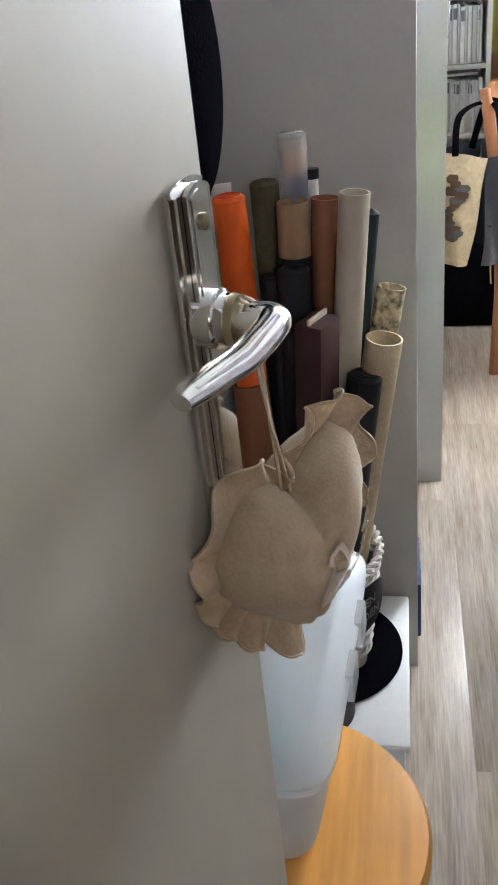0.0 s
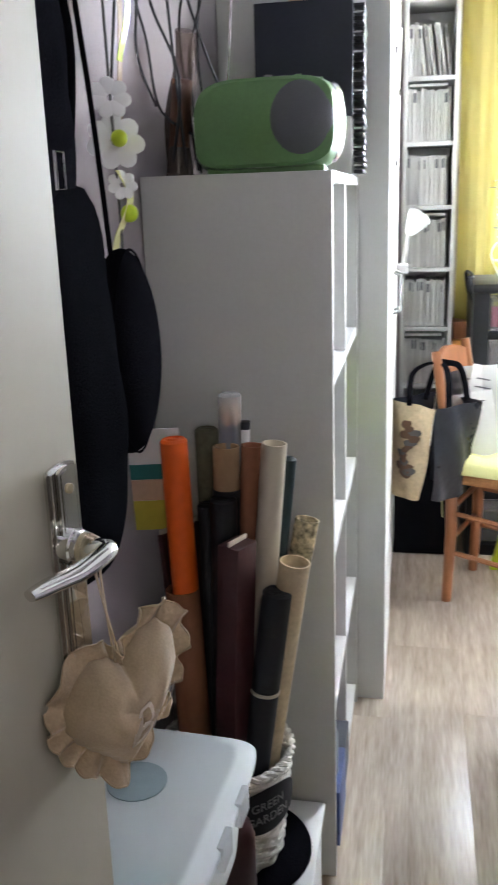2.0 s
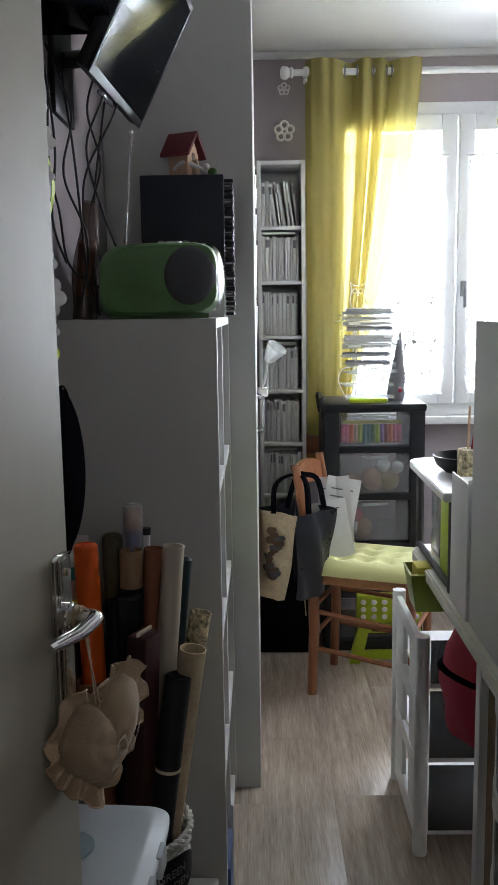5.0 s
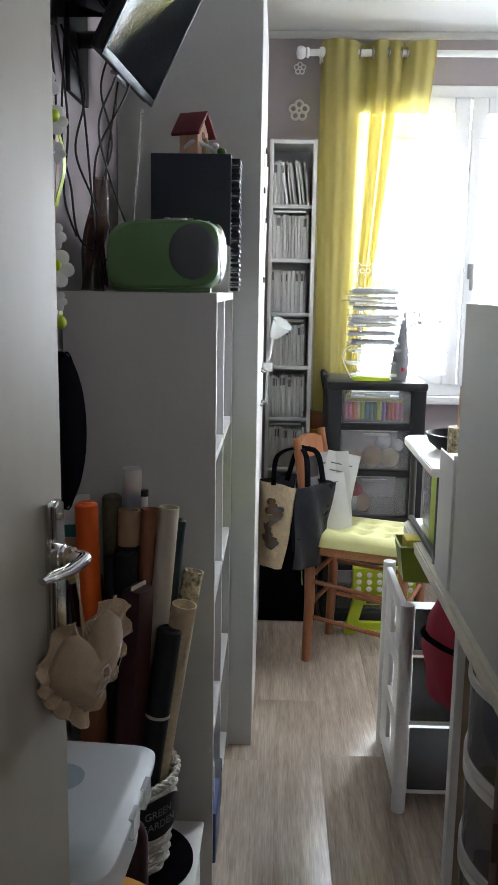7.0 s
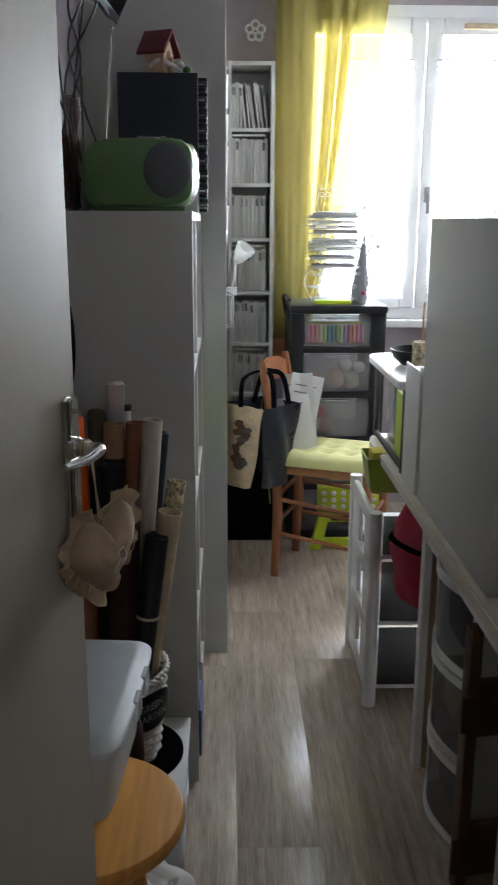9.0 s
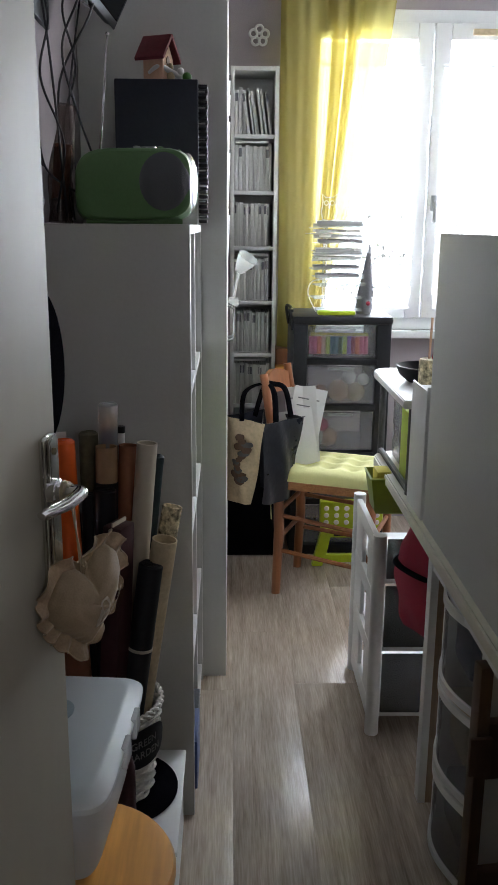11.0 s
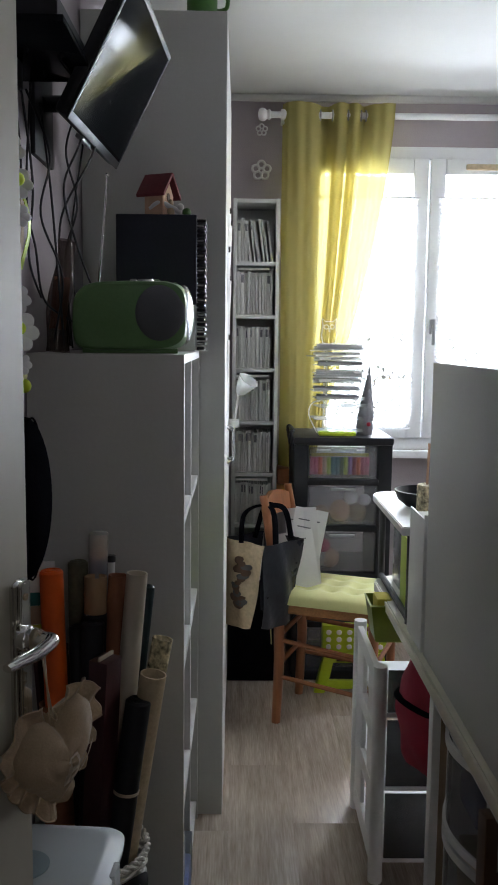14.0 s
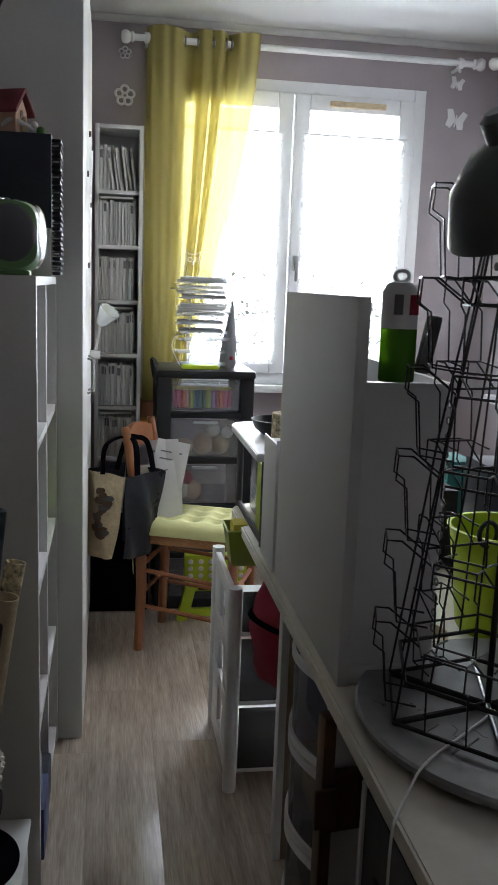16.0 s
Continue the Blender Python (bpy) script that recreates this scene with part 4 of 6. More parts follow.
wrapped = thing("wrapped_packet", "dark cellophane packet with red and dark contents by the wall", "packet", pose(-0.225, 1.52, 1.387, 0, 6, 20))
part("film", sheet(20, 20, lambda u, v: ((0.026 * math.cos(2 * math.pi * u)) * (1 - 0.35 * v) * (1 + 0.25 * math.sin(9 * u + 8 * v)), 0.03 * math.sin(2 * math.pi * u) * (1 - 0.3 * v), 0.24 * v)), M["cellophane"], wrapped)
part("contents", sheet(16, 12, lambda u, v: (0.018 * math.cos(2 * math.pi * u), 0.02 * math.sin(2 * math.pi * u), 0.02 + 0.14 * v)), M["terra"], wrapped)
part("contents", boxes(((-0.018, -0.022, 0.003), (0.018, 0.02, 0.05), 0.006)), M["ink"], wrapped)

# television on its wall arm, box beside it and the loose cables
TV = Matrix.Translation((-0.08, 1.598, 1.967)) @ Matrix.Rotation(radians(-2.6), 4, "Z") @ Matrix.Rotation(radians(27.0), 4, "Y")
tv = thing("television", "flat black television tilted down on a wall arm", "television", TV)
part("screen_frame", boxes(((-0.004, -0.25, 0.138), (0.0, 0.25, 0.15), 0.002), ((-0.004, -0.25, -0.15), (0.0, 0.25, -0.132), 0.002), ((-0.004, -0.25, -0.132), (0.0, -0.238, 0.138), 0.002),
                           ((-0.004, 0.238, -0.132), (0.0, 0.25, 0.138), 0.002)), M["black"], tv)
part("screen", boxes(((-0.006, -0.238, -0.132), (-0.0012, 0.238, 0.138))), M["gloss"], tv, "glossy dark screen")
part("back_shell", boxes(((-0.034, -0.247, -0.147), (-0.0062, 0.247, 0.147), 0.010), ((-0.055, -0.15, -0.12), (-0.03, 0.15, 0.06), 0.012)), M["black"], tv)
part("control_strip", boxes(((-0.03, -0.07, -0.156), (-0.012, 0.05, -0.1475), 0.002)), M["silver"], tv)
part("wall_arm", boxes(((-0.10, -0.04, -0.09), (-0.054, 0.04, 0.05), 0.004)), M["black"], tv)
arm = thing("wall_bracket", "black swivel bracket fixed to the wall behind the television", "bracket", pose(XL, 1.56, 1.86))
part("wall_plate", boxes(((0.0005, -0.05, -0.06), (0.012, 0.13, 0.14), 0.003)), M["black"], arm)
part("arm", bar([(0.01, 0.03, 0.06), (0.05, 0.06, 0.07), (0.10, 0.04, 0.085)], 0.018, 10), M["black"], arm)
shelf_b = thing("wall_shelf", "small black glass wall shelf carrying a flat black box", "wall shelf", pose(XL, 1.12, 1.93))
part("board", boxes(((0.0005, 0, 0), (0.15, 0.34, 0.012), 0.002)), M["gloss"], shelf_b)
part("support", boxes(((0.0005, 0.12, -0.05), (0.03, 0.22, 0.0), 0.004)), M["black"], shelf_b)
solid("set_top_box", boxes(((XL + 0.015, 1.15, 1.9425), (XL + 0.135, 1.43, 1.985), 0.004)), M["black"], "flat black set-top box on the wall shelf", "set-top box")
for k, pts in enumerate((
        ((-0.255, 1.30, 1.93), (-0.245, 1.33, 1.75), (-0.25, 1.30, 1.62), (-0.255, 1.28, 1.52)),
        ((-0.255, 1.36, 1.93), (-0.235, 1.38, 1.72), (-0.25, 1.40, 1.58), (-0.24, 1.46, 1.50)),
        ((-0.15, 1.54, 1.95), (-0.17, 1.55, 1.84), (-0.21, 1.56, 1.74), (-0.19, 1.60, 1.62), (-0.16, 1.70, 1.50)),
        ((-0.14, 1.58, 1.94), (-0.15, 1.60, 1.83), (-0.225, 1.60, 1.68), (-0.225, 1.62, 1.52), (-0.22, 1.66, 1.40)),
        ((-0.17, 1.68, 1.96), (-0.20, 1.72, 1.84), (-0.235, 1.76, 1.65), (-0.22, 1.74, 1.5), (-0.20, 1.70, 1.40)),
        ((-0.245, 1.50, 1.90), (-0.225, 1.49, 1.74), (-0.21, 1.47, 1.60), (-0.20, 1.49, 1.40)),
        ((-0.25, 1.40, 1.90), (-0.21, 1.42, 1.78), (-0.225, 1.40, 1.66), (-0.19, 1.43, 1.54), (-0.215, 1.46, 1.41)),
        ((-0.17, 1.62, 1.96), (-0.22, 1.64, 1.84), (-0.20, 1.66, 1.72), (-0.235, 1.69, 1.60), (-0.215, 1.66, 1.395)),
        ((-0.25, 1.44, 1.92), (-0.262, 1.44, 1.70), (-0.25, 1.46, 1.60), (-0.24, 1.48, 1.50), (-0.20, 1.52, 1.46), (-0.18, 1.56, 1.45)))):
    solid("cable", bar(pts, 0.0024, 6, smooth=8), M["black"], "loose black cable hanging down the wall", "cable", group="loose cables")


# ---- tall cabinet ----
def tall_cabinet():
    t = thing("tall_cabinet", "tall pale grey wardrobe cabinet reaching towards the ceiling", "cabinet", pose(XL + 0.003, 2.096, 0))
    w, d, h = 0.132 - XL - 0.003, 1.06, 2.30
    part("side_panel", boxes(((0, 0, 0), (w - 0.001, 0.018, h), 0.001)), M["grey"], t)
    part("side_panel", boxes(((0, d - 0.018, 0), (w - 0.022, d, h - 0.018), 0.001)), M["grey"], t)
    part("top_panel", boxes(((0, 0.018, h - 0.018), (w - 0.022, d, h), 0.001)), M["grey"], t)
    part("back_panel", boxes(((0, 0.018, 0), (0.006, d - 0.018, h - 0.018))), M["grey"], t)
    part("plinth", boxes(((w - 0.05, 0.018, 0), (w - 0.035, d - 0.018, 0.07))), M["grey"], t)
    for k in range(2):
        dr = part("door", boxes(((w - 0.020, k * d / 2 + (0.0015 if k else 0.0195), 0.0725 if k else 0.004), (w, (k + 1) * d / 2 - 0.0015, h - 0.002), 0.002)), M["white"], t)
        part("handle", bar([(w, d / 2 - 0.05 + 0.1 * k, 1.0), (w + 0.022, d / 2 - 0.05 + 0.1 * k, 1.01), (w + 0.022, d / 2 - 0.05 + 0.1 * k, 1.11), (w, d / 2 - 0.05 + 0.1 * k, 1.12)], 0.004, 8), M["silver"], dr)


tall_cabinet()
for y, z, w, h in ((2.30, 1.62, 0.12, 0.17), (2.50, 1.75, 0.15, 0.21), (2.72, 1.55, 0.15, 0.2), (2.45, 1.36, 0.1, 0.15), (2.92, 1.78, 0.12, 0.17)):
    nt = thing("paper_note", "white paper note stuck on the cabinet door", "note", pose(0.1325, y, z), "notes on the cabinet")
    part("sheet", sheet(6, 6, lambda u, v: (0.0012 + 0.006 * u * u * v, w * u, h * (v - 0.5)), 0.0006), M["paper"], nt)
    part("magnet", lathe(bmesh.new(), [(0.009, 0), (0.009, 0.005), (0.001, 0.006)], 14, pose(0.003, w / 2, h * 0.44, 0, 90)), M["ink"], nt)
mug = thing("green_mug", "dark green mug with a plant on top of the tall cabinet", "mug", pose(0.06, 2.16, 2.3005))
part("cup", lathe(bmesh.new(), [(0.036, 0), (0.042, 0.004), (0.043, 0.09), (0.040, 0.09), (0.038, 0.02), (0.001, 0.015)], 28, cap=False), M["leaf"], mug)
part("handle", bar([(0.04, 0, 0.075), (0.068, 0, 0.068), (0.068, 0, 0.03), (0.04, 0, 0.02)], 0.006, 8, smooth=5), M["leaf"], mug)
rnd = random.Random(4)
for k in range(14):
    a, l = rnd.uniform(0, 6.28), rnd.uniform(0.03, 0.06)
    part("leaf", bar([(0.01 * math.cos(a), 0.01 * math.sin(a), 0.07), (0.02 * math.cos(a), 0.02 * math.sin(a), 0.09 + l * 0.5), (l * math.cos(a), l * math.sin(a), 0.10 + l)], [0.004, 0.007, 0.001], 6, 0.3), M["leaf"], mug)
cl = thing("clip_lamp", "small white clip-on spot lamp on the cabinet door edge", "lamp", pose(0.135, 2.86, 1.165) @ Matrix.Diagonal((0.8, 0.8, 0.8, 1)))
part("shade", lathe(bmesh.new(), [(0.018, 0), (0.028, 0.02), (0.05, 0.085), (0.047, 0.085), (0.025, 0.022), (0.001, 0.012)], 28, pose(0.045, 0, 0.07, 0, 40, -35), False), M["milky"], cl)
part("stem", bar([(0.02, 0, -0.06), (0.035, 0, 0.0), (0.045, 0, 0.08)], 0.006, 8, smooth=4), M["plastic"], cl)
part("clip", boxes(((-0.002, -0.02, -0.09), (0.045, 0.02, -0.05), 0.005)), M["plastic"], cl)


# ---- back of the room ----
def narrow_bookcase():
    t = thing("narrow_bookcase", "tall narrow white bookcase full of pale magazines", "bookcase", pose(0.140, 3.43, 0))
    w, d, h, b = 0.20, 0.226, 2.02, 0.016
    part("side_panel", boxes(((0, 0, 0), (b, d, h), 0.001)), M["white"], t)
    part("side_panel", boxes(((w - b, 0, 0), (w, d, h), 0.001)), M["white"], t)
    part("back_panel", boxes(((b, d - 0.005, 0), (w - b, d, h))), M["white"], t)
    for z in BOARDS:
        part("shelf", boxes(((b, 0.006, z - 0.016), (w - b, d - 0.005, z), 0.001)), M["white"], t)


BOARDS = (0.14, 0.37, 0.605, 0.835, 1.065, 1.297, 1.528, 1.755, 2.02)
narrow_bookcase()
rnd = random.Random(11)
spine_mesh = {}
for row, z in enumerate(BOARDS[:-1]):
    x, n = 0.1575, 0
    while x < 0.315:
        tk = rnd.choice((0.008, 0.011, 0.014, 0.016))
        h = rnd.uniform(0.172, 0.188)
        lean = 0
        if row == 7 and x > 0.20:
            lean = rnd.choice((-9, -7))
            x += 0.006
        key = (tk, lean)
        if key not in spine_mesh:
            spine_mesh[key] = mesh_of("magazine", boxes(((0, 0, 0), (tk - 0.0012, 0.16, 0.18), 0.0015)), M["spine"])
            spine_mesh[tk] = mesh_of("title_block", boxes(((0.0015, -0.0006, 0.135), (tk - 0.0027, -0.0001, 0.168))), M["felt"])
        if x + tk > 0.322:
            break
        ob = tagged(new("magazine", spine_mesh[key]), "pale thin magazine standing upright on a bookcase shelf", "magazine", "magazines")
        ob.matrix_world = pose(x, 3.452 + rnd.uniform(0, 0.012), z + 0.0006, 0, lean, 0) @ Matrix.Diagonal((1, 1, h / 0.18, 1))
        if rnd.random() < 0.45:
            lb = new("title_block", spine_mesh[tk])
            lb.parent = ob
        x += tk + 0.0006
        n += 1
    if row in (2, 4, 6):
        solid("flat_magazine", boxes(((0.16, 3.45, z + 0.193), (0.30, 3.62, z + 0.203), 0.002)), M["spine"], "magazine laid flat on top of the row", "magazine", group="magazines")
solid("wooden_box", boxes(((0.345, 3.47, 0.78), (0.43, 3.62, 0.85), 0.004)), M["beech"], "brown wooden box on the window ledge", "box")
ledge = setting("trim", boxes(((0.341, 3.45, 0.74), (0.46, 3.655, 0.779), 0.004)), M["pine"], "wooden ledge beside the bookcase", "ledge")


def curtain_rod(name, m, length, brackets, label):
    t = thing(name, label, "curtain rod", m)
    part("rod", bar([(0, 0, 0), (length, 0, 0)], 0.014, 14), M["plastic"], t)
    for x, s in ((0, -1), (length, 1)):
        part("finial", lathe(bmesh.new(), [(0.016, 0), (0.022, 0.006), (0.022, 0.012), (0.017, 0.016), (0.026, 0.028), (0.028, 0.04), (0.022, 0.052), (0.006, 0.056)], 24, pose(x, 0, 0, 0, 90 * s, 0)), M["plastic"], t)
    for x in brackets:
        bk = part("bracket", lathe(bmesh.new(), [(0.022, -0.012), (0.024, 0), (0.022, 0.012)], 20, pose(x, 0, 0, 0, 90, 0)), M["plastic"], t)
        part("bracket_arm", bar([(x, 0.0, -0.01), (x, 0.05, -0.018), (x, 0.089, -0.018)], 0.009, 10), M["plastic"], bk)
        part("thumb_screw", lathe(bmesh.new(), [(0.004, -0.04), (0.008, -0.036), (0.004, -0.02)], 12, pose(x, 0, 0)), M["plastic"], bk)
    return t


curtain_rod("curtain_rod", pose(0.30, 3.57, 2.40), 1.52, (0.055, 1.46), "white curtain rod with round finials above the window")
curtain_rod("curtain_rod", pose(1.91, 3.50, 2.40, 0, 0, -90), 1.3, (0.06, 1.24), "white curtain rod on the side wall")


def yellow_curtain():
    t = thing("yellow_curtain", "yellow-green curtain with eyelets gathered at one end of the rod", "curtain", pose(0.352, 3.57, 0))
    at = [0.0, 0.03, 0.10, 0.24, 0.31, 0.36, 0.42, 0.47, 0.51, 0.555, 0.585, 0.615, 0.645, 0.68, 0.72, 0.76, 0.82, 0.94, 1.0]
    out = [0.02, -0.02, -0.038, -0.040, -0.022, 0.026, 0.030, -0.020, -0.036, -0.026, 0.012, -0.022, -0.036, -0.020, 0.026, -0.014, -0.036, -0.034, -0.016]
    fine = np.linspace(0, 1, 241)
    depth = np.convolve(np.pad(np.interp(fine, at, out), 5, mode="edge"), np.ones(11) / 11, mode="valid")

    def f(u, v):
        z = 0.80 + 1.645 * v
        drop = 1 - v
        w = 0.49 - 0.37 * drop ** 1.5 * u ** 0.8
        swing = 1 + 0.25 * drop * math.sin(9 * u + 2 * v)
        x = w * u + 0.006 * math.sin(5 * v + 11 * u) * drop
        y = float(np.interp(u, fine, depth)) * swing + 0.005 * math.sin(31 * u + 4 * v) * drop + 0.003 * math.sin(57 * u + 3 * v)
        return (x, y, z + 0.004 * math.sin(14 * u) * (v > 0.99))
    part("drape", sheet(200, 60, f), M["curtain"], t)
    for u0, u1 in ((0.02, 0.335), (0.455, 0.575), (0.60, 0.685)):
        def behind(u, v, u0=u0, u1=u1):
            p = f(u0 + (u1 - u0) * u, v)
            return (p[0], p[1] + 0.004 + 0.040 * math.sin(math.pi * u) ** 0.6, p[2] - 0.003)
        part("gathered_fold", sheet(40, 50, behind), M["curtain"], t, "back of a gathered fold")

    def hem(u, v):
        p = f(u, 0.934 + 0.066 * v)
        return (p[0], p[1] - 0.0035, p[2])
    part("heading", sheet(200, 6, hem), M["curtain"], t, "doubled heading band")
    for u in (0.335, 0.445, 0.585, 0.70, 0.745):
        x, y, z = f(u, 0.972)
        part("eyelet", bar([(x, 0.022 * math.cos(a), 2.40 + 0.022 * math.sin(a)) for a in (2 * math.pi * i / 20 for i in range(20))], 0.004, 6, closed=True), M["silver"], t)


yellow_curtain()
up = Matrix.Rotation(radians(90), 4, "X")
for x, z, r in ((0.262, 2.178, 0.045), (0.262, 2.355, 0.027)):
    t = thing("wall_flower", "white lattice flower ornament stuck on the wall", "wall ornament", pose(x, YB - 0.004, z), "white wall ornaments")
    for k in range(5):
        a = math.pi / 2 + 2 * math.pi * k / 5
        cx, cz = 0.58 * r * math.cos(a), 0.58 * r * math.sin(a)
        part("petal", bar([(cx + 0.36 * r * math.cos(b), -0.002, cz + 0.36 * r * math.sin(b)) for b in (2 * math.pi * i / 16 for i in range(16))], r * 0.13, 8, closed=True), M["paper"], t)
    part("centre", bar([(0.26 * r * math.cos(b), -0.002, 0.26 * r * math.sin(b)) for b in (2 * math.pi * i / 14 for i in range(14))], r * 0.11, 8, closed=True), M["paper"], t)
for x, z, r in ((1.79, 2.17, 0.052), (1.785, 2.33, 0.034)):
    t = thing("wall_butterfly", "white cut-out butterfly ornament stuck on the wall", "wall ornament", pose(x, YB - 0.003, z, 0, 12, 0), "white wall ornaments")
    for s in (-1, 1):
        part("wing", flat_shape([(0, 0), (s * r * 0.5, r * 0.9), (s * r, r * 0.75), (s * r * 0.75, r * 0.05), (s * r * 0.85, -r * 0.6), (s * r * 0.35, -r * 0.75)][::s], 0.003, up), M["paper"], t)
    part("body", bar([(0, -0.004, -r * 0.6), (0, -0.004, r * 0.45)], r * 0.07, 8), M["paper"], t)


def drawer_tower():
    t = thing("drawer_tower", "black plastic drawer tower with translucent drawers full of craft things", "drawer tower", pose(0.398, 3.14, 0))
    w, d, h = 0.405, 0.36, 1.03
    for x in (0.0, w - 0.062):
        part("side_frame", boxes(((x, 0.004, 0.02), (x + 0.062, d, h - 0.022), 0.012)), M["black"], t)
    part("top", boxes(((-0.004, -0.006, h - 0.035), (w + 0.004, d + 0.004, h), 0.014)), M["black"], t)
    part("base", boxes(((0.0, 0.0, 0.0), (w, d, 0.045), 0.01)), M["black"], t)
    cells = ((0.055, 0.225), (0.262, 0.432), (0.470, 0.635), (0.668, 0.828), (0.862, 0.992))
    for k, (z0, z1) in enumerate(cells):
        part("cross_bar", boxes(((0.055, 0.002, z1 + 0.002), (w - 0.055, 0.05, z1 + 0.028), 0.006)), M["black"], t)
        dr = part("drawer", boxes(((0.064, 0.008, z0), (w - 0.064, 0.012, z1 - 0.003), 0.003), ((0.066, 0.012, z0), (w - 0.066, d - 0.03, z0 + 0.004)),
                                  ((0.064, 0.012, z0), (0.068, d - 0.03, z1 - 0.02)), ((w - 0.068, 0.012, z0), (w - 0.064, d - 0.03, z1 - 0.02))), M["smoke"], t, "translucent drawer")
        part("drawer_lip", boxes(((0.15, -0.006, z1 - 0.02), (w - 0.15, 0.008, z1 - 0.008), 0.004)), M["clear"], dr)
    z = 0.866
    for k, c in enumerate(("pink", "pink", "orange", "peach", "lime", "teal", "teal", "leaf", "lime", "violet", "red", "orange", "pink", "pink")):
        part("felt_pen", bar([(0.075 + 0.0175 * k, 0.022, z + 0.008), (0.075 + 0.0175 * k, 0.022, z + 0.080)], 0.0088, 8), M[c], t, "coloured pen in a pack")
    part("pen_card", boxes(((0.075, 0.026, z + 0.082), (0.31, 0.030, z + 0.095))), M["yellow"], t, "yellow card of the pen pack")
    for k, (x, zz, r, c) in enumerate(((0.12, 0.705, 0.035, "peach"), (0.20, 0.715, 0.045, "peach"), (0.27, 0.71, 0.04, "cream"), (0.24, 0.775, 0.03, "paper"), (0.30, 0.765, 0.025, "paper"),
                                       (0.11, 0.52, 0.045, "paper"), (0.16, 0.515, 0.04, "peach"), (0.13, 0.57, 0.03, "pink"), (0.2, 0.30, 0.05, "peach"))):
        part("yarn_ball", ball(bmesh.new(), r, pose(x, 0.016 + r, zz), 16, 10), M[c], t, "pale ball of yarn")
    hl = part("carry_handle", bar([(0.0, 0.03, h - 0.06), (-0.012, 0.03, h + 0.012), (0.0, 0.06, h + 0.018), (0.0, 0.25, h + 0.018), (-0.012, 0.28, h + 0.012), (0.0, 0.28, h - 0.06)], 0.007, 8, smooth=4), M["black"], t)


drawer_tower()


def tray_stack():
    t = thing("tray_stack", "wire stand of stacked pale trays with an owl on top", "tray stand", pose(0.590, 3.30, 1.031))
    for x, y in ((-0.055, -0.05), (-0.055, 0.05)):
        part("upright", bar([(x, y, 0), (x, y, 0.37)], 0.0035, 8), M["plastic"], t)
    for k in range(6):
        part("ladder_rung", bar([(-0.055, -0.05, 0.03 + 0.05 * k), (-0.055, 0.05, 0.03 + 0.05 * k)], 0.0025, 6), M["plastic"], t)
    for k, (z, w) in enumerate(((0.012, 0.105), (0.062, 0.105), (0.115, 0.10), (0.18, 0.105), (0.215, 0.10), (0.25, 0.11), (0.285, 0.105), (0.305, 0.10), (0.325, 0.11), (0.348, 0.11), (0.36, 0.10), (0.235, 0.108), (0.145, 0.10))):
        rr = random.Random(k)
        dx, rot = rr.uniform(-0.012, 0.012), rr.uniform(-8, 8)
        part("tray", boxes(((-w, -0.075, z), (w, 0.075, z + 0.004), 0.002, pose(dx, 0, 0, 0, rr.uniform(-2, 2), rot)), ((-w, -0.079, z), (w, -0.075, z + 0.014), 0.001, pose(dx, 0, 0, 0, 0, rot))), M["clear"], t, "pale shallow tray")
        if k > 2:
            part("paper_layer", boxes(((-w * 0.9, -0.072, z + 0.005), (w * 0.86, 0.068, z + 0.017), 0.003, pose(dx, 0, 0, 0, 0, -rot))), M["spine"] if k % 3 else M["felt"], t)
    owl = [(0.0, 0.375), (-0.026, 0.38), (-0.032, 0.41), (-0.026, 0.45), (-0.030, 0.482), (-0.016, 0.468), (0.016, 0.468), (0.030, 0.482), (0.026, 0.45), (0.032, 0.41), (0.026, 0.38)]
    o = part("owl", bar([(x - 0.045, -0.02, z) for x, z in owl], 0.0028, 6, closed=True), M["plastic"], t, "white wire owl")
    for s in (-1, 1):
        part("owl_eye", bar([(-0.045 + 0.012 * s + 0.009 * math.cos(b), -0.02, 0.446 + 0.009 * math.sin(b)) for b in (2 * math.pi * i / 12 for i in range(12))], 0.002, 6, closed=True), M["plastic"], o)
    part("owl_beak", bar([(-0.045, -0.02, 0.44), (-0.045, -0.022, 0.425)], 0.003, 6), M["plastic"], o)
    part("side_hoop", bar([(-0.09, -0.04, 0.005), (-0.125, -0.04, 0.08), (-0.11, -0.04, 0.13), (-0.06, -0.04, 0.14)], 0.003, 6, smooth=5), M["plastic"], t)


tray_stack()
solid("green_tray", boxes(((0.50, 3.17, 1.0305), (0.655, 3.24, 1.048), 0.008)), M["lime"], "flat lime green tray on the drawer tower", "tray")
gn = thing("felt_gnome", "small grey felt gnome with a pointed hat on the drawer tower", "figurine", pose(0.70, 3.26, 1.0305))
part("body", lathe(bmesh.new(), [(0.03, 0), (0.036, 0.02), (0.034, 0.06), (0.026, 0.085)], 20), M["felt"], gn)
part("hat", lathe(bmesh.new(), [(0.036, 0.07), (0.033, 0.09), (0.022, 0.16), (0.010, 0.24), (0.003, 0.285)], 20, Matrix.Rotation(radians(3), 4, "Y")), M["felt"], gn, "grey pointed hat")
part("nose", ball(bmesh.new(), 0.009, pose(0.012, -0.035, 0.045)), M["red"], gn)


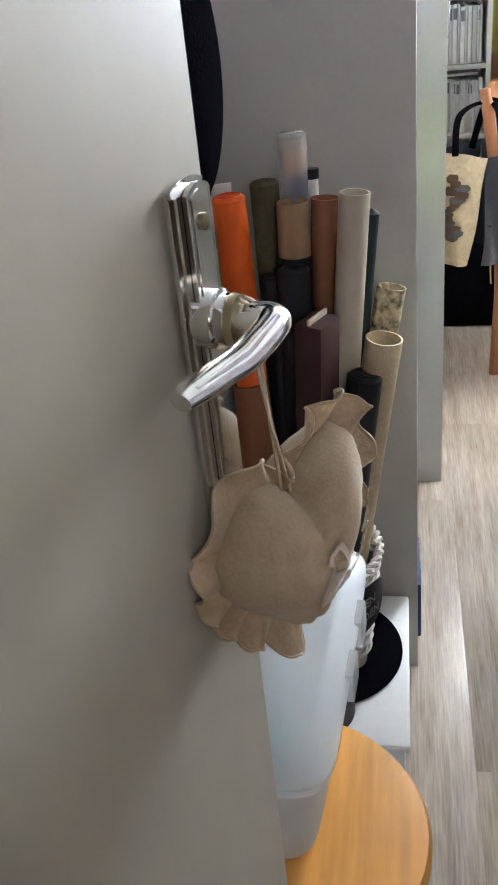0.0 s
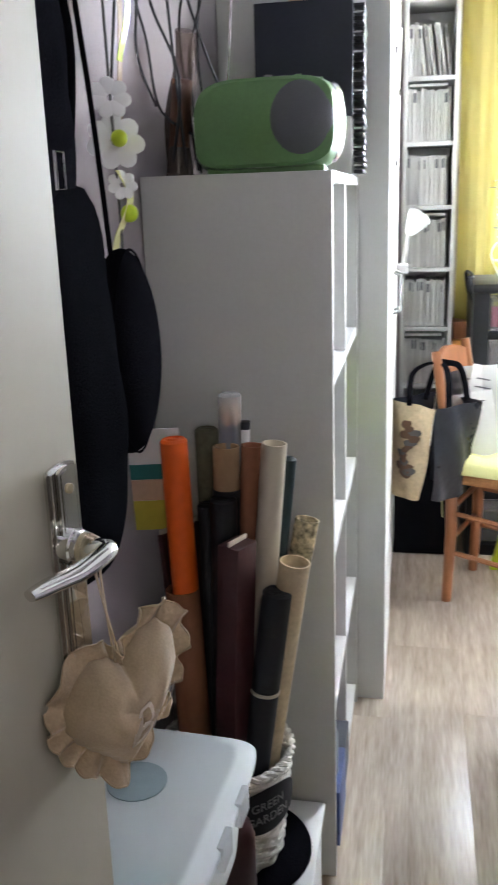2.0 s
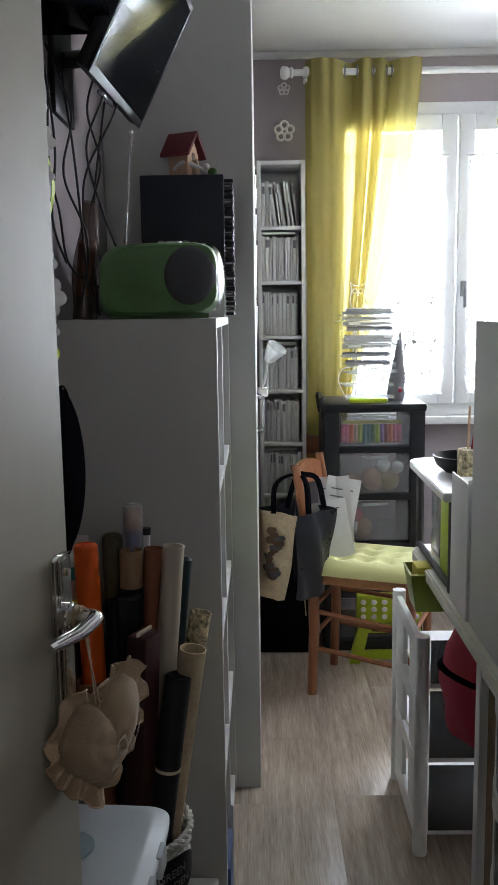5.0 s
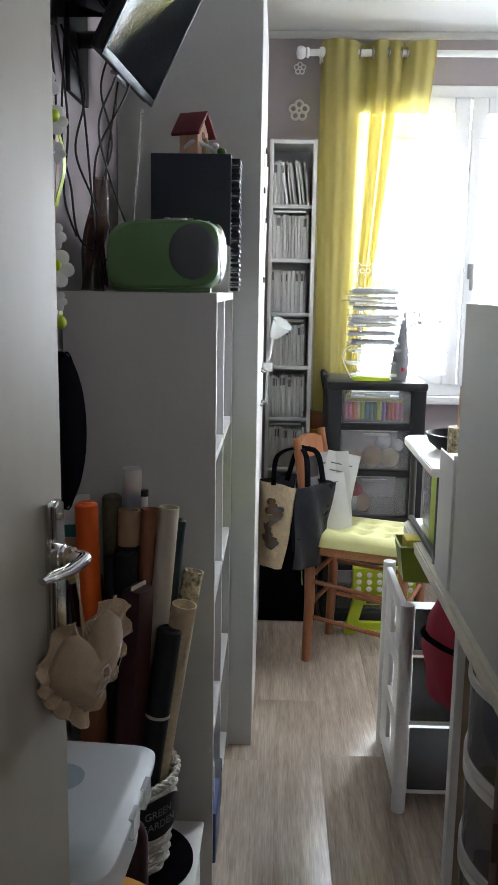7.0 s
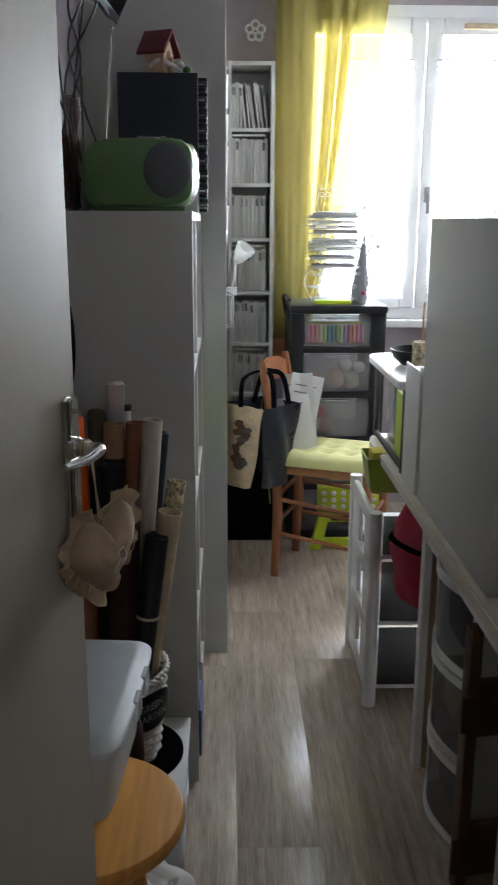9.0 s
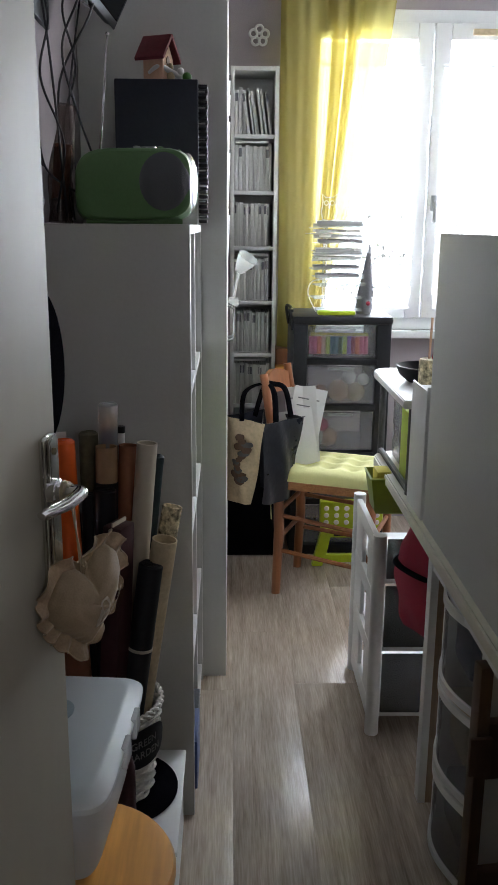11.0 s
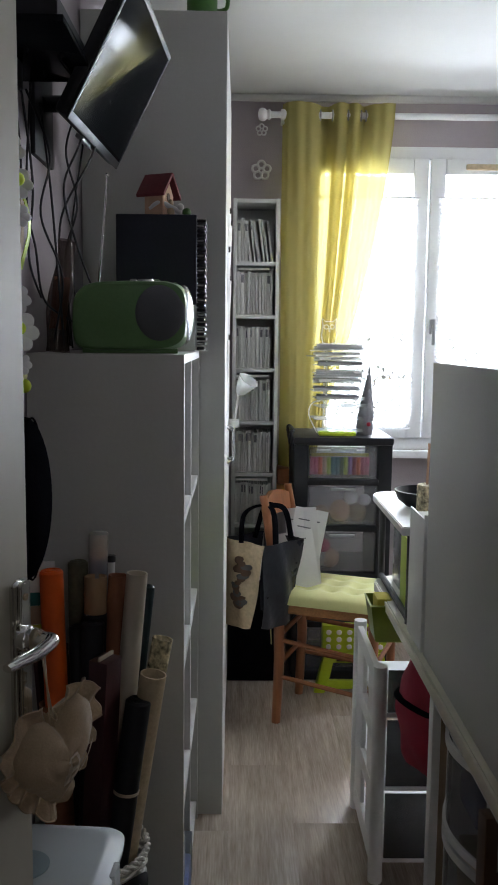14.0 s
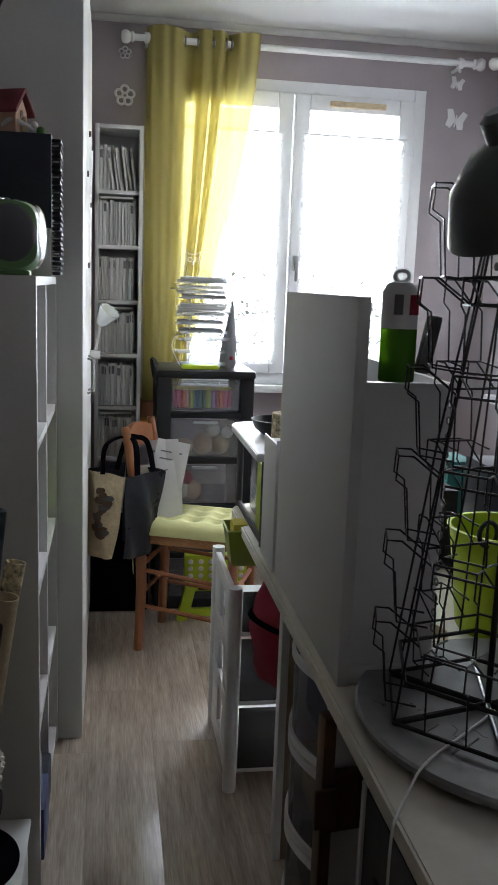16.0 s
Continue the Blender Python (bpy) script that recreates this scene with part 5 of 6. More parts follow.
def rush_chair():
    """Local: x forwards from the back, y across, z up; the two back legs stand at x = 0."""
    t = thing("rush_chair", "brown wooden chair with a rush seat", "chair", CHAIR)
    w, d = 0.29, 0.36
    for y in (0, w):
        part("back_post", bar([(-0.005, y, 0), (0.005, y, 0.25), (0.0, y, 0.46), (-0.03, y, 0.66), (-0.065, y, 0.855)], [0.017, 0.020, 0.020, 0.018, 0.015], 10), M["beech"], t)
        part("front_leg", bar([(d, y - 0.02 + 0.04 * (y > 0), 0), (d, y - 0.02 + 0.04 * (y > 0), 0.455)], [0.015, 0.020], 10), M["beech"], t)
        for z in (0.15, 0.29):
            part("stretcher", bar([(0, y, z + 0.03), (d, y - 0.02 + 0.04 * (y > 0), z)], 0.009, 8), M["beech"], t)
    for z in (0.22, 0.33):
        part("stretcher", bar([(0, 0, z), (0, w, z)], 0.009, 8), M["beech"], t)
    part("stretcher", bar([(d, -0.02, 0.26), (d, w + 0.02, 0.26)], 0.009, 8), M["beech"], t)

    def top(u, v):
        b = math.sin(math.pi * u)
        return (-0.058 - 0.02 * b - 0.012 * v, w * u, 0.745 + 0.075 * v + 0.03 * v * b + (0.0 if v else 0.012 * b))
    part("top_rail", sheet(16, 6, lambda u, v: top(u, v), 0.018), M["beech"], t)
    part("back_slat", sheet(16, 4, lambda u, v: (-0.022 - 0.018 * math.sin(math.pi * u) - 0.012 * v, w * u, 0.60 + 0.06 * v), 0.014), M["beech"], t)
    part("seat", boxes(((-0.012, -0.02, 0.425), (d + 0.022, w + 0.02, 0.462), 0.014)), M["rush"], t, "woven rush seat")
    return t


CHAIR = pose(0.325, 2.735, 0, 0, 0, -21)
rush_chair()


def tufted(u, v):
    x, y = u * 2 - 1, v * 2 - 1
    edge = max(0.0, 1 - max(abs(x), abs(y)) ** 6)
    tuft = min(1.0, min(math.hypot(x - a, y - b) for a in (-0.45, 0.0, 0.45) for b in (-0.45, 0.0, 0.45)) / 0.26)
    return (0.18 + 0.195 * x, 0.145 + 0.175 * y, 0.464 + 0.048 * edge ** 0.5 * (0.45 + 0.55 * tuft ** 0.7))


cu = thing("seat_cushion", "pale yellow tufted seat cushion on the chair", "cushion", CHAIR)
part("cover", sheet(48, 48, tufted, -0.004), M["cushion"], cu)
part("base_cloth", boxes(((-0.01, -0.025, 0.4625), (0.37, 0.315, 0.478), 0.006)), M["cushion"], cu)
for s in (0.02, 0.10):
    part("tie", bar([(-0.01, s, 0.47), (-0.03, s - 0.02, 0.40), (-0.025, s - 0.025, 0.30)], 0.004, 6, 0.4, smooth=4), M["cushion"], cu)


def tote_bag():
    t = thing("tote_bag", "beige and navy shopping bag hanging on the chair back", "bag", pose(0.268, 2.615, 0.395) @ Matrix.Diagonal((1.12, 1.12, 1.0, 1)))
    L, K, R, B = Vector((-0.128, 0.12, 0)), Vector((0, 0, 0)), Vector((0.128, 0.11, 0)), Vector((0.0, 0.23, 0))

    def face(a, b):
        def f(u, v):
            p = a.lerp(b, u)
            c = (a + b) / 2
            p = c + (p - c) * (0.72 + 0.28 * v)
            s = 0.012 * math.sin(math.pi * u) * math.sin(math.pi * v) + 0.006 * math.sin(9 * u + 6 * v)
            n = Vector((b.y - a.y, a.x - b.x, 0)).normalized()
            return p + n * s + Vector((-0.025 * (1 - v), 0, 0.305 * v + 0.012 * math.sin(math.pi * u) * (v - 1)))
        return f
    part("front_panel", sheet(16, 16, face(L, K), 0.0015), M["cream"], t, "beige panel")
    part("side_panel", sheet(16, 16, face(K, R), 0.0015), M["bagfilm"], t, "shiny navy panel")
    part("back_panel", sheet(8, 8, face(R, B), 0.0015), M["navy"], t)
    part("back_panel", sheet(8, 8, face(B, L), 0.0015), M["navy"], t)
    base = face(L, K)(0, 0), face(L, K)(1, 0), face(K, R)(1, 0), face(R, B)(1, 0)
    rr = random.Random(5)
    for k in range(16):
        u0, v0 = 0.42 + rr.uniform(0, 0.22) + (0.06 if k > 10 else 0), 0.24 + 0.035 * k
        du, dv = rr.uniform(0.16, 0.30) * (1.2 if k < 5 else 0.75), rr.uniform(0.05, 0.09)
        part("print", sheet(4, 3, lambda u, v: Vector(face(L, K)(u0 + du * (u - 0.5) * (0.7 + 0.6 * math.sin(3 * v)), v0 + dv * v)) + Vector((-0.0022 - 0.0003 * k, -0.003 - 0.0003 * k, 0)), 0.0003),
             M[("darkwood", "ink", "darkwood")[k % 3]], t, "faded dark print")
    part("handle", bar([(-0.075, 0.06, 0.30), (-0.065, 0.09, 0.40), (0.0, 0.13, 0.425), (0.03, 0.10, 0.40), (0.035, 0.035, 0.30)], 0.011, 8, 0.25, smooth=6), M["cloth"], t, "black cloth handle")
    part("handle", bar([(-0.03, 0.14, 0.30), (0.0, 0.15, 0.41), (0.03, 0.15, 0.42), (0.07, 0.15, 0.40), (0.09, 0.13, 0.30)], 0.011, 8, 0.25, smooth=6), M["cloth"], t, "black cloth handle")


tote_bag()
for k, (x, y, z, rz, ry, w, h) in enumerate(((0.33, 2.80, 0.50, 8, 12, 0.13, 0.31), (0.37, 2.83, 0.49, -6, -5, 0.12, 0.30), (0.345, 2.78, 0.485, 2, -9, 0.14, 0.22))):
    s = thing("paper_sheet", "white printed sheet tucked between the bag and the chair", "paper", pose(x, y, z, -6, ry, rz), "loose papers")
    part("sheet", sheet(8, 8, lambda u, v: (w * u, 0.01 * math.sin(3 * u + 2 * k) * v, h * v), 0.0006), M["paper"], s)
    for j in range(3):
        part("text_bar", boxes(((w * 0.15, -0.003, h * (0.85 - 0.09 * j)), (w * (0.8 - 0.15 * j), -0.002, h * (0.865 - 0.09 * j)))), M["felt"], s)
solid("black_case", boxes(((0.10, 3.12, 0.0), (0.375, 3.40, 0.34), 0.02), ((0.11, 3.13, 0.345), (0.365, 3.39, 0.365), 0.01)), M["cloth"], "black fabric case standing on the floor", "case")


def step_stool():
    t = thing("step_stool", "lime green folding plastic step stool under the chair", "step stool", pose(0.485, 3.0, 0))
    part("top", boxes(((0.03, 0.0, 0.17), (0.29, 0.05, 0.285), 0.008)), M["lime"], t)
    for k in range(6):
        for j in range(3):
            part("grip_dot", lathe(bmesh.new(), [(0.011, 0), (0.009, 0.003), (0.001, 0.004)], 12, pose(0.055 + 0.042 * k, 0.0, 0.197 + 0.03 * j, 90)), M["paper"], t, "white grip dot")
    for s, x in ((1, 0.0), (-1, 0.32)):
        leg = part("leg", flat_shape([(0, 0), (s * 0.045, 0), (s * 0.055, 0.03), (s * 0.085, 0.165), (s * 0.04, 0.165)][::s], 0.035, Matrix.Translation((x, 0.04, 0)) @ up, 0.003), M["lime"], t)
    part("cross_panel", boxes(((0.045, 0.012, 0.125), (0.275, 0.036, 0.162), 0.004)), M["lime"], t)
    # black plate on the solid panel, stands in for a shaded opening
    part("slot", boxes(((0.09, 0.0105, 0.132), (0.23, 0.0118, 0.152))), M["black"], t)
    part("cross_panel", boxes(((0.05, 0.012, 0.015), (0.27, 0.036, 0.05), 0.004)), M["lime"], t)


step_stool()


# ---- desk side ----
def desk():
    t = thing("desk", "long white desk with a rounded far corner and square legs", "desk", pose(0.58, -0.12, 0))
    w, d, z = 0.66, 2.33, 0.71
    r = 0.07
    out = [(0, 0), (w, 0), (w, d)] + [(r - r * math.sin(a), d - r + r * math.cos(a)) for a in (math.pi / 2 * k / 8 for k in range(9))]
    part("worktop", flat_shape(out, 0.028, pose(0, 0, z - 0.028), 0.003), M["creamedge"], t)
    part("apron", boxes(((0.03, 0.02, z - 0.09), (0.048, d - 0.75, z - 0.029), 0.001)), M["white"], t)
    for x, y in ((0.028, d - 0.745), (w - 0.07, d - 0.745), (0.028, 0.05), (w - 0.07, 0.05)):
        lg = part("leg", boxes(((x, y, 0), (x + 0.019, y + 0.038, z - 0.029), 0.002)), M["white"], t)
        part("inner_face", boxes(((x + 0.0192, y + 0.002, 0), (x + 0.042, y + 0.036, z - 0.030), 0.001)), M["legwood"], lg, "brown wooden inner face")
    part("front_edging", boxes(((-0.003, 0.005, z - 0.0265), (0.0005, d - r - 0.005, z - 0.0015), 0.001)), M["creamedge"], t, "cream edging strip")


desk()


def desk_riser():
    t = thing("desk_riser", "white upper shelf on a dark metal frame standing on the desk", "shelf", pose(0.575, 1.72, 0.7105))
    r, w, d = 0.06, 0.42, 0.52
    out = [(0, 0), (w, 0), (w, d)] + [(r - r * math.sin(a), d - r + r * math.cos(a)) for a in (math.pi / 2 * k / 8 for k in range(9))]
    part("board", flat_shape(out, 0.022, pose(0, 0, 0.232), 0.003), M["white"], t)
    for x, y in ((0.03, d - 0.06), (0.38, d - 0.06), (0.03, 0.03), (0.38, 0.03)):
        part("foot", bar([(x, y, 0), (x, y, 0.231)], 0.010, 10), M["ink"], t)
    part("frame_bar", bar([(0.03, 0.03, 0.01), (0.03, d - 0.06, 0.01)], 0.009, 8), M["ink"], t)


desk_riser()
solid("picture_frame", boxes(((0.635, 2.0, 0.711), (0.65, 2.16, 0.90), 0.003)), M["silver"], "small framed glass standing under the riser", "frame")
solid("green_notebook", boxes(((0.62, 1.80, 0.711), (0.64, 1.96, 0.90), 0.003)), M["lime"], "lime green notebook standing under the riser", "notebook")
mf = thing("magazine_file", "white plastic magazine file standing on the desk", "magazine file", pose(0.592, 1.545, 0.7105))
part("front", boxes(((0, 0.0, 0), (0.085, 0.004, 0.32), 0.002), ((0, 0.16, 0), (0.085, 0.164, 0.25), 0.002)), M["plastic"], mf)
part("side", boxes(((0, 0.004, 0), (0.004, 0.16, 0.31), 0.001), ((0.081, 0.004, 0), (0.085, 0.16, 0.31), 0.001)), M["plastic"], mf)
part("base", boxes(((0.004, 0.004, 0.0), (0.081, 0.16, 0.004))), M["plastic"], mf)
part("papers", boxes(((0.01, 0.01, 0.005), (0.07, 0.15, 0.30), 0.004)), M["paper"], mf)
solid("black_bowl", lathe(bmesh.new(), [(0.05, 0), (0.075, 0.02), (0.085, 0.045), (0.081, 0.046), (0.07, 0.022), (0.001, 0.012)], 32, pose(0.69, 2.0, 0.965), False), M["black"], "shallow black bowl on the riser", "bowl")
solid("patterned_tin", lathe(bmesh.new(), [(0.033, 0), (0.035, 0.003), (0.035, 0.085), (0.033, 0.09), (0.001, 0.088)], 24, pose(0.665, 1.82, 0.965)), M["bark"], "patterned tin pot on the riser", "tin")
for k in range(3):
    solid("pencil", bar([(0.655 + 0.01 * k, 1.82, 1.055), (0.66 + 0.022 * k, 1.83, 1.16)], 0.0035, 6), M["red"] if k == 1 else M["peach"], "pencil standing in the tin", "pencil", group="pencils")


def white_rack():
    t = thing("white_rack", "white plastic rack with lens-shaped cut-outs beside the desk", "rack", pose(0.522, 1.755, 0))
    w, d, h = 0.30, 0.40, 0.59
    holes = ((0.09, 0.205), (0.255, 0.37), (0.42, 0.535))
    for y in (0.0, d - 0.03):
        for x in (0, w - 0.03):
            part("post", bar([(x + 0.02, y + 0.02, 0), (x + 0.02, y + 0.02, h)], 0.019, 12), M["plastic"], t)
    zs = [0.03] + [z for p in holes for z in p] + [h - 0.01]
    for a, b in zip(zs[::2], zs[1::2]):
        part("side_web", boxes(((0.008, 0.04, a), (0.026, d - 0.03, b), 0.006)), M["plastic"], t)
        part("side_rail", boxes(((w - 0.018, 0.04, (a + b) / 2 - 0.012), (w, d - 0.03, (a + b) / 2 + 0.012), 0.004)), M["plastic"], t)
    for y in (0.03, d - 0.15):
        part("side_web", boxes(((0.010, y, 0.03), (0.024, y + 0.12, h - 0.02), 0.005)), M["plastic"], t)
    for z in (0.05, 0.25, 0.45):
        part("shelf", boxes(((0.02, 0.02, z), (w - 0.02, d - 0.01, z + 0.014), 0.004)), M["plastic"], t)
        part("drawer_front", boxes(((0.040, 0.012, z + 0.017), (w - 0.040, 0.018, min(h - 0.01, z + 0.196)), 0.005)), M["dusky"], t, "dark smoky drawer front")


white_rack()
bn = thing("olive_bin", "olive green plastic bin standing on the white rack", "bin", pose(0.60, 1.99, 0.591))
part("tub", lathe(bmesh.new(), [(0.05, 0), (0.055, 0.006), (0.072, 0.105), (0.076, 0.108), (0.07, 0.11), (0.052, 0.01), (0.001, 0.008)], 4, pose(0, 0, 0, 0, 0, 45) @ Matrix.Diagonal((1.2, 1.2, 1, 1)), False), M["olive"], bn)
part("content", boxes(((-0.045, -0.045, 0.06), (0.0, 0.03, 0.125), 0.01)), M["yellow"], bn, "yellow packet")
rb = soft_bag("red_backpack", "red and black backpack hanging beside the white rack", pose(0.66, 1.66, 0.66, 0, 0, -65), 0.21, 0.29, 0.14, M["red"], 0.05, 1)
part("black_panel", boxes(((-0.10, 0.02, -0.05), (0.10, 0.078, 0.0), 0.02)), M["cloth"], rb, "black top panel")
part("band", bar([(0.104 * math.copysign(abs(math.cos(a)) ** 0.7, math.cos(a)), 0.074 * math.sin(a), -0.115) for a in (2 * math.pi * i / 28 for i in range(28))], 0.012, 8, 0.5, closed=True), M["cloth"], rb, "black webbing band")
part("hanging_loop", bar([(-0.03, 0.0, -0.03), (-0.06, 0.03, 0.0), (-0.08, 0.05, -0.02), (-0.06, 0.06, -0.07)], 0.016, 8, 0.5, smooth=5), M["cloth"], rb, "black loop")
part("side_strap", bar([(-0.09, 0.03, -0.01), (-0.115, 0.045, -0.10), (-0.10, 0.05, -0.20), (-0.08, 0.03, -0.28)], 0.010, 8, 0.4, smooth=5), M["cloth"], rb, "black strap")


def under_drawers():
    t = thing("drawer_unit", "white plastic drawer unit with bowed translucent fronts under the desk", "drawer unit", pose(0.632, 1.11, 0))
    w, d, h = 0.38, 0.32, 0.665
    for y in (0.0, d - 0.02):
        part("side_frame", boxes(((0, y, 0), (w, y + 0.02, h), 0.005)), M["plastic"], t)
    part("top", boxes(((0, 0.02, h - 0.02), (w, d - 0.02, h), 0.004)), M["plastic"], t)
    part("back", boxes(((w - 0.01, 0.02, 0), (w, d - 0.02, h - 0.02))), M["plastic"], t)
    for k in range(3):
        z0 = 0.03 + 0.205 * k

        def bow(u, v, z0=z0, zl=0.0, zh=0.185):
            return (0.004 - 0.035 * math.sin(math.pi * u), 0.022 + (d - 0.044) * u, z0 + zl + (zh - zl) * v)
        dr = part("drawer_front", sheet(16, 2, bow, 0.003), M["smoke"], t, "bowed translucent front")
        for zl, zh in ((-0.006, 0.010), (0.172, 0.19)):
            part("front_rim", sheet(16, 1, lambda u, v: (0.0 - 0.038 * math.sin(math.pi * u), 0.022 + (d - 0.044) * u, z0 + zl + (zh - zl) * v), 0.007), M["plastic"], dr)
        part("contents", boxes(((0.03, 0.04, z0 + 0.004), (0.3, 0.13, z0 + 0.10), 0.01)), M[("yellow", "peach", "navy")[k]], t, "packed things seen through the front")
        part("contents", boxes(((0.02, 0.15, z0 + 0.004), (0.3, 0.28, z0 + 0.13), 0.01)), M[("felt", "cream", "blue")[k]], t, "packed things seen through the front")


under_drawers()
wf = thing("folded_easel", "dark brown folded wooden easel leaning under the desk", "easel", pose(0.625, 0.90, 0, 0, 0, 8))
part("post", boxes(((0, 0.14, 0), (0.025, 0.175, 0.60), 0.004)), M["darkwood"], wf)
part("post", boxes(((0.3, 0.14, 0), (0.325, 0.175, 0.60), 0.004)), M["darkwood"], wf)
for z in (0.03, 0.36):
    part("rail", boxes(((0.025, 0.145, z), (0.3, 0.17, z + 0.12), 0.004)), M["darkwood"], wf)
    part("knuckle", boxes(((-0.016, 0.13, z + 0.02), (0.03, 0.14, z + 0.10), 0.006)), M["darkwood"], wf)
bx = thing("black_crate", "black box with a white edge under the desk", "box", pose(0.66, 0.55, 0))
part("body", boxes(((0, 0, 0), (0.35, 0.40, 0.52), 0.006)), M["black"], bx)
part("edge_strip", boxes(((-0.006, 0.385, 0.0), (0.0, 0.401, 0.53), 0.002)), M["plastic"], bx, "white edge strip")
solid("amber_box", boxes(((0.69, 0.78, 0.5215), (0.80, 0.90, 0.61), 0.004)), M["pine"], "amber cardboard box on the black box", "box")
solid("teal_folder", boxes(((0.645, 0.60, 0.0), (0.652, 0.84, 0.42), 0.002)), M["pine_green"], "dark teal folder leaning under the desk", "folder")


def hutch():
    t = thing("desk_organiser", "tall grey-white upright panel organiser standing on the desk", "organiser", pose(0.596, 0.945, 0.7105))
    part("side_panel", boxes(((0, 0, 0), (0.021, 0.585, 0.662), 0.0015)), M["grey"], t)
    part("front_panel", boxes(((0.0215, 0.012, 0.035), (0.165, 0.026, 0.525), 0.001)), M["white"], t)
    part("front_foot", boxes(((0.0215, 0.004, 0.0), (0.17, 0.03, 0.034), 0.001)), M["white"], t)
    part("back_panel", boxes(((0.0215, 0.56, 0.0), (0.165, 0.575, 0.525), 0.001)), M["white"], t)
    part("side_panel", boxes(((0.166, 0.03, 0), (0.178, 0.56, 0.525), 0.001)), M["white"], t)
    for k in range(16):
        part("binding_ring", bar([(0.168, 0.008 + 0.008 * math.cos(b), 0.10 + 0.028 * k + 0.006 * math.sin(b)) for b in (2 * math.pi * i / 10 for i in range(10))], 0.0018, 6, closed=True), M["silver"], t)


hutch()
bt = thing("liquid_bottle", "small bottle of bright green liquid with a ring cap", "bottle", pose(0.658, 0.925, 1.242) @ Matrix.Diagonal((1.15, 1.0, 0.88, 1)))
part("liquid", lathe(bmesh.new(), [(0.024, 0.0), (0.025, 0.004), (0.025, 0.095), (0.001, 0.095)], 24), M["greenfluid"], bt)
part("neck", lathe(bmesh.new(), [(0.0255, 0.095), (0.0255, 0.16), (0.018, 0.175), (0.006, 0.178)], 24), M["plastic"], bt, "grey-white shoulder with a label")
part("label", boxes(((-0.016, -0.0275, 0.12), (-0.004, -0.0245, 0.155)),), M["ink"], bt, "dark label patch")
part("label", boxes(((0.006, -0.0275, 0.12), (0.018, -0.0245, 0.155)),), M["red"], bt, "red label patch")
part("ring", bar([(0.010 * math.cos(b), 0, 0.187 + 0.010 * math.sin(b)) for b in (2 * math.pi * i / 18 for i in range(18))], 0.0032, 8, closed=True), M["plastic"], bt, "hanging ring")
part("trigger", boxes(((0.024, -0.01, 0.02), (0.044, 0.012, 0.125), 0.006, pose(0, 0, 0, 0, 8))), M["ink"], bt, "dark trigger clip")
part("hook", boxes(((-0.006, 0.018, 0.0), (0.006, 0.031, 0.01))), M["plastic"], bt)

tt = thing("turntable", "round grey marble-patterned turntable on the desk", "turntable", pose(0.88, 0.785, 0.7105))
part("plate", lathe(bmesh.new(), [(0.279, 0.012), (0.286, 0.014), (0.287, 0.024), (0.283, 0.028), (0.001, 0.0285)], 80), M["marble"], tt)
part("foot_ring", lathe(bmesh.new(), [(0.15, 0), (0.155, 0.012)], 40), M["black"], tt)
rnd = random.Random(3)
for k in range(26):
    a, r0 = rnd.uniform(2.2, 5.4), rnd.uniform(0.12, 0.26)
    p = Vector((r0 * math.cos(a), r0 * math.sin(a), 0.029))
    pts = [p]
    for j in range(4):
        p = p + Vector((rnd.uniform(-0.016, 0.016), rnd.uniform(-0.016, 0.016), 0))
        if math.hypot(p.x, p.y) < 0.272:
            pts.append(p)
    if len(pts) > 2:
        part("vein", bar(pts, 0.0011, 4, 0.4, smooth=3), M["ink"], tt)


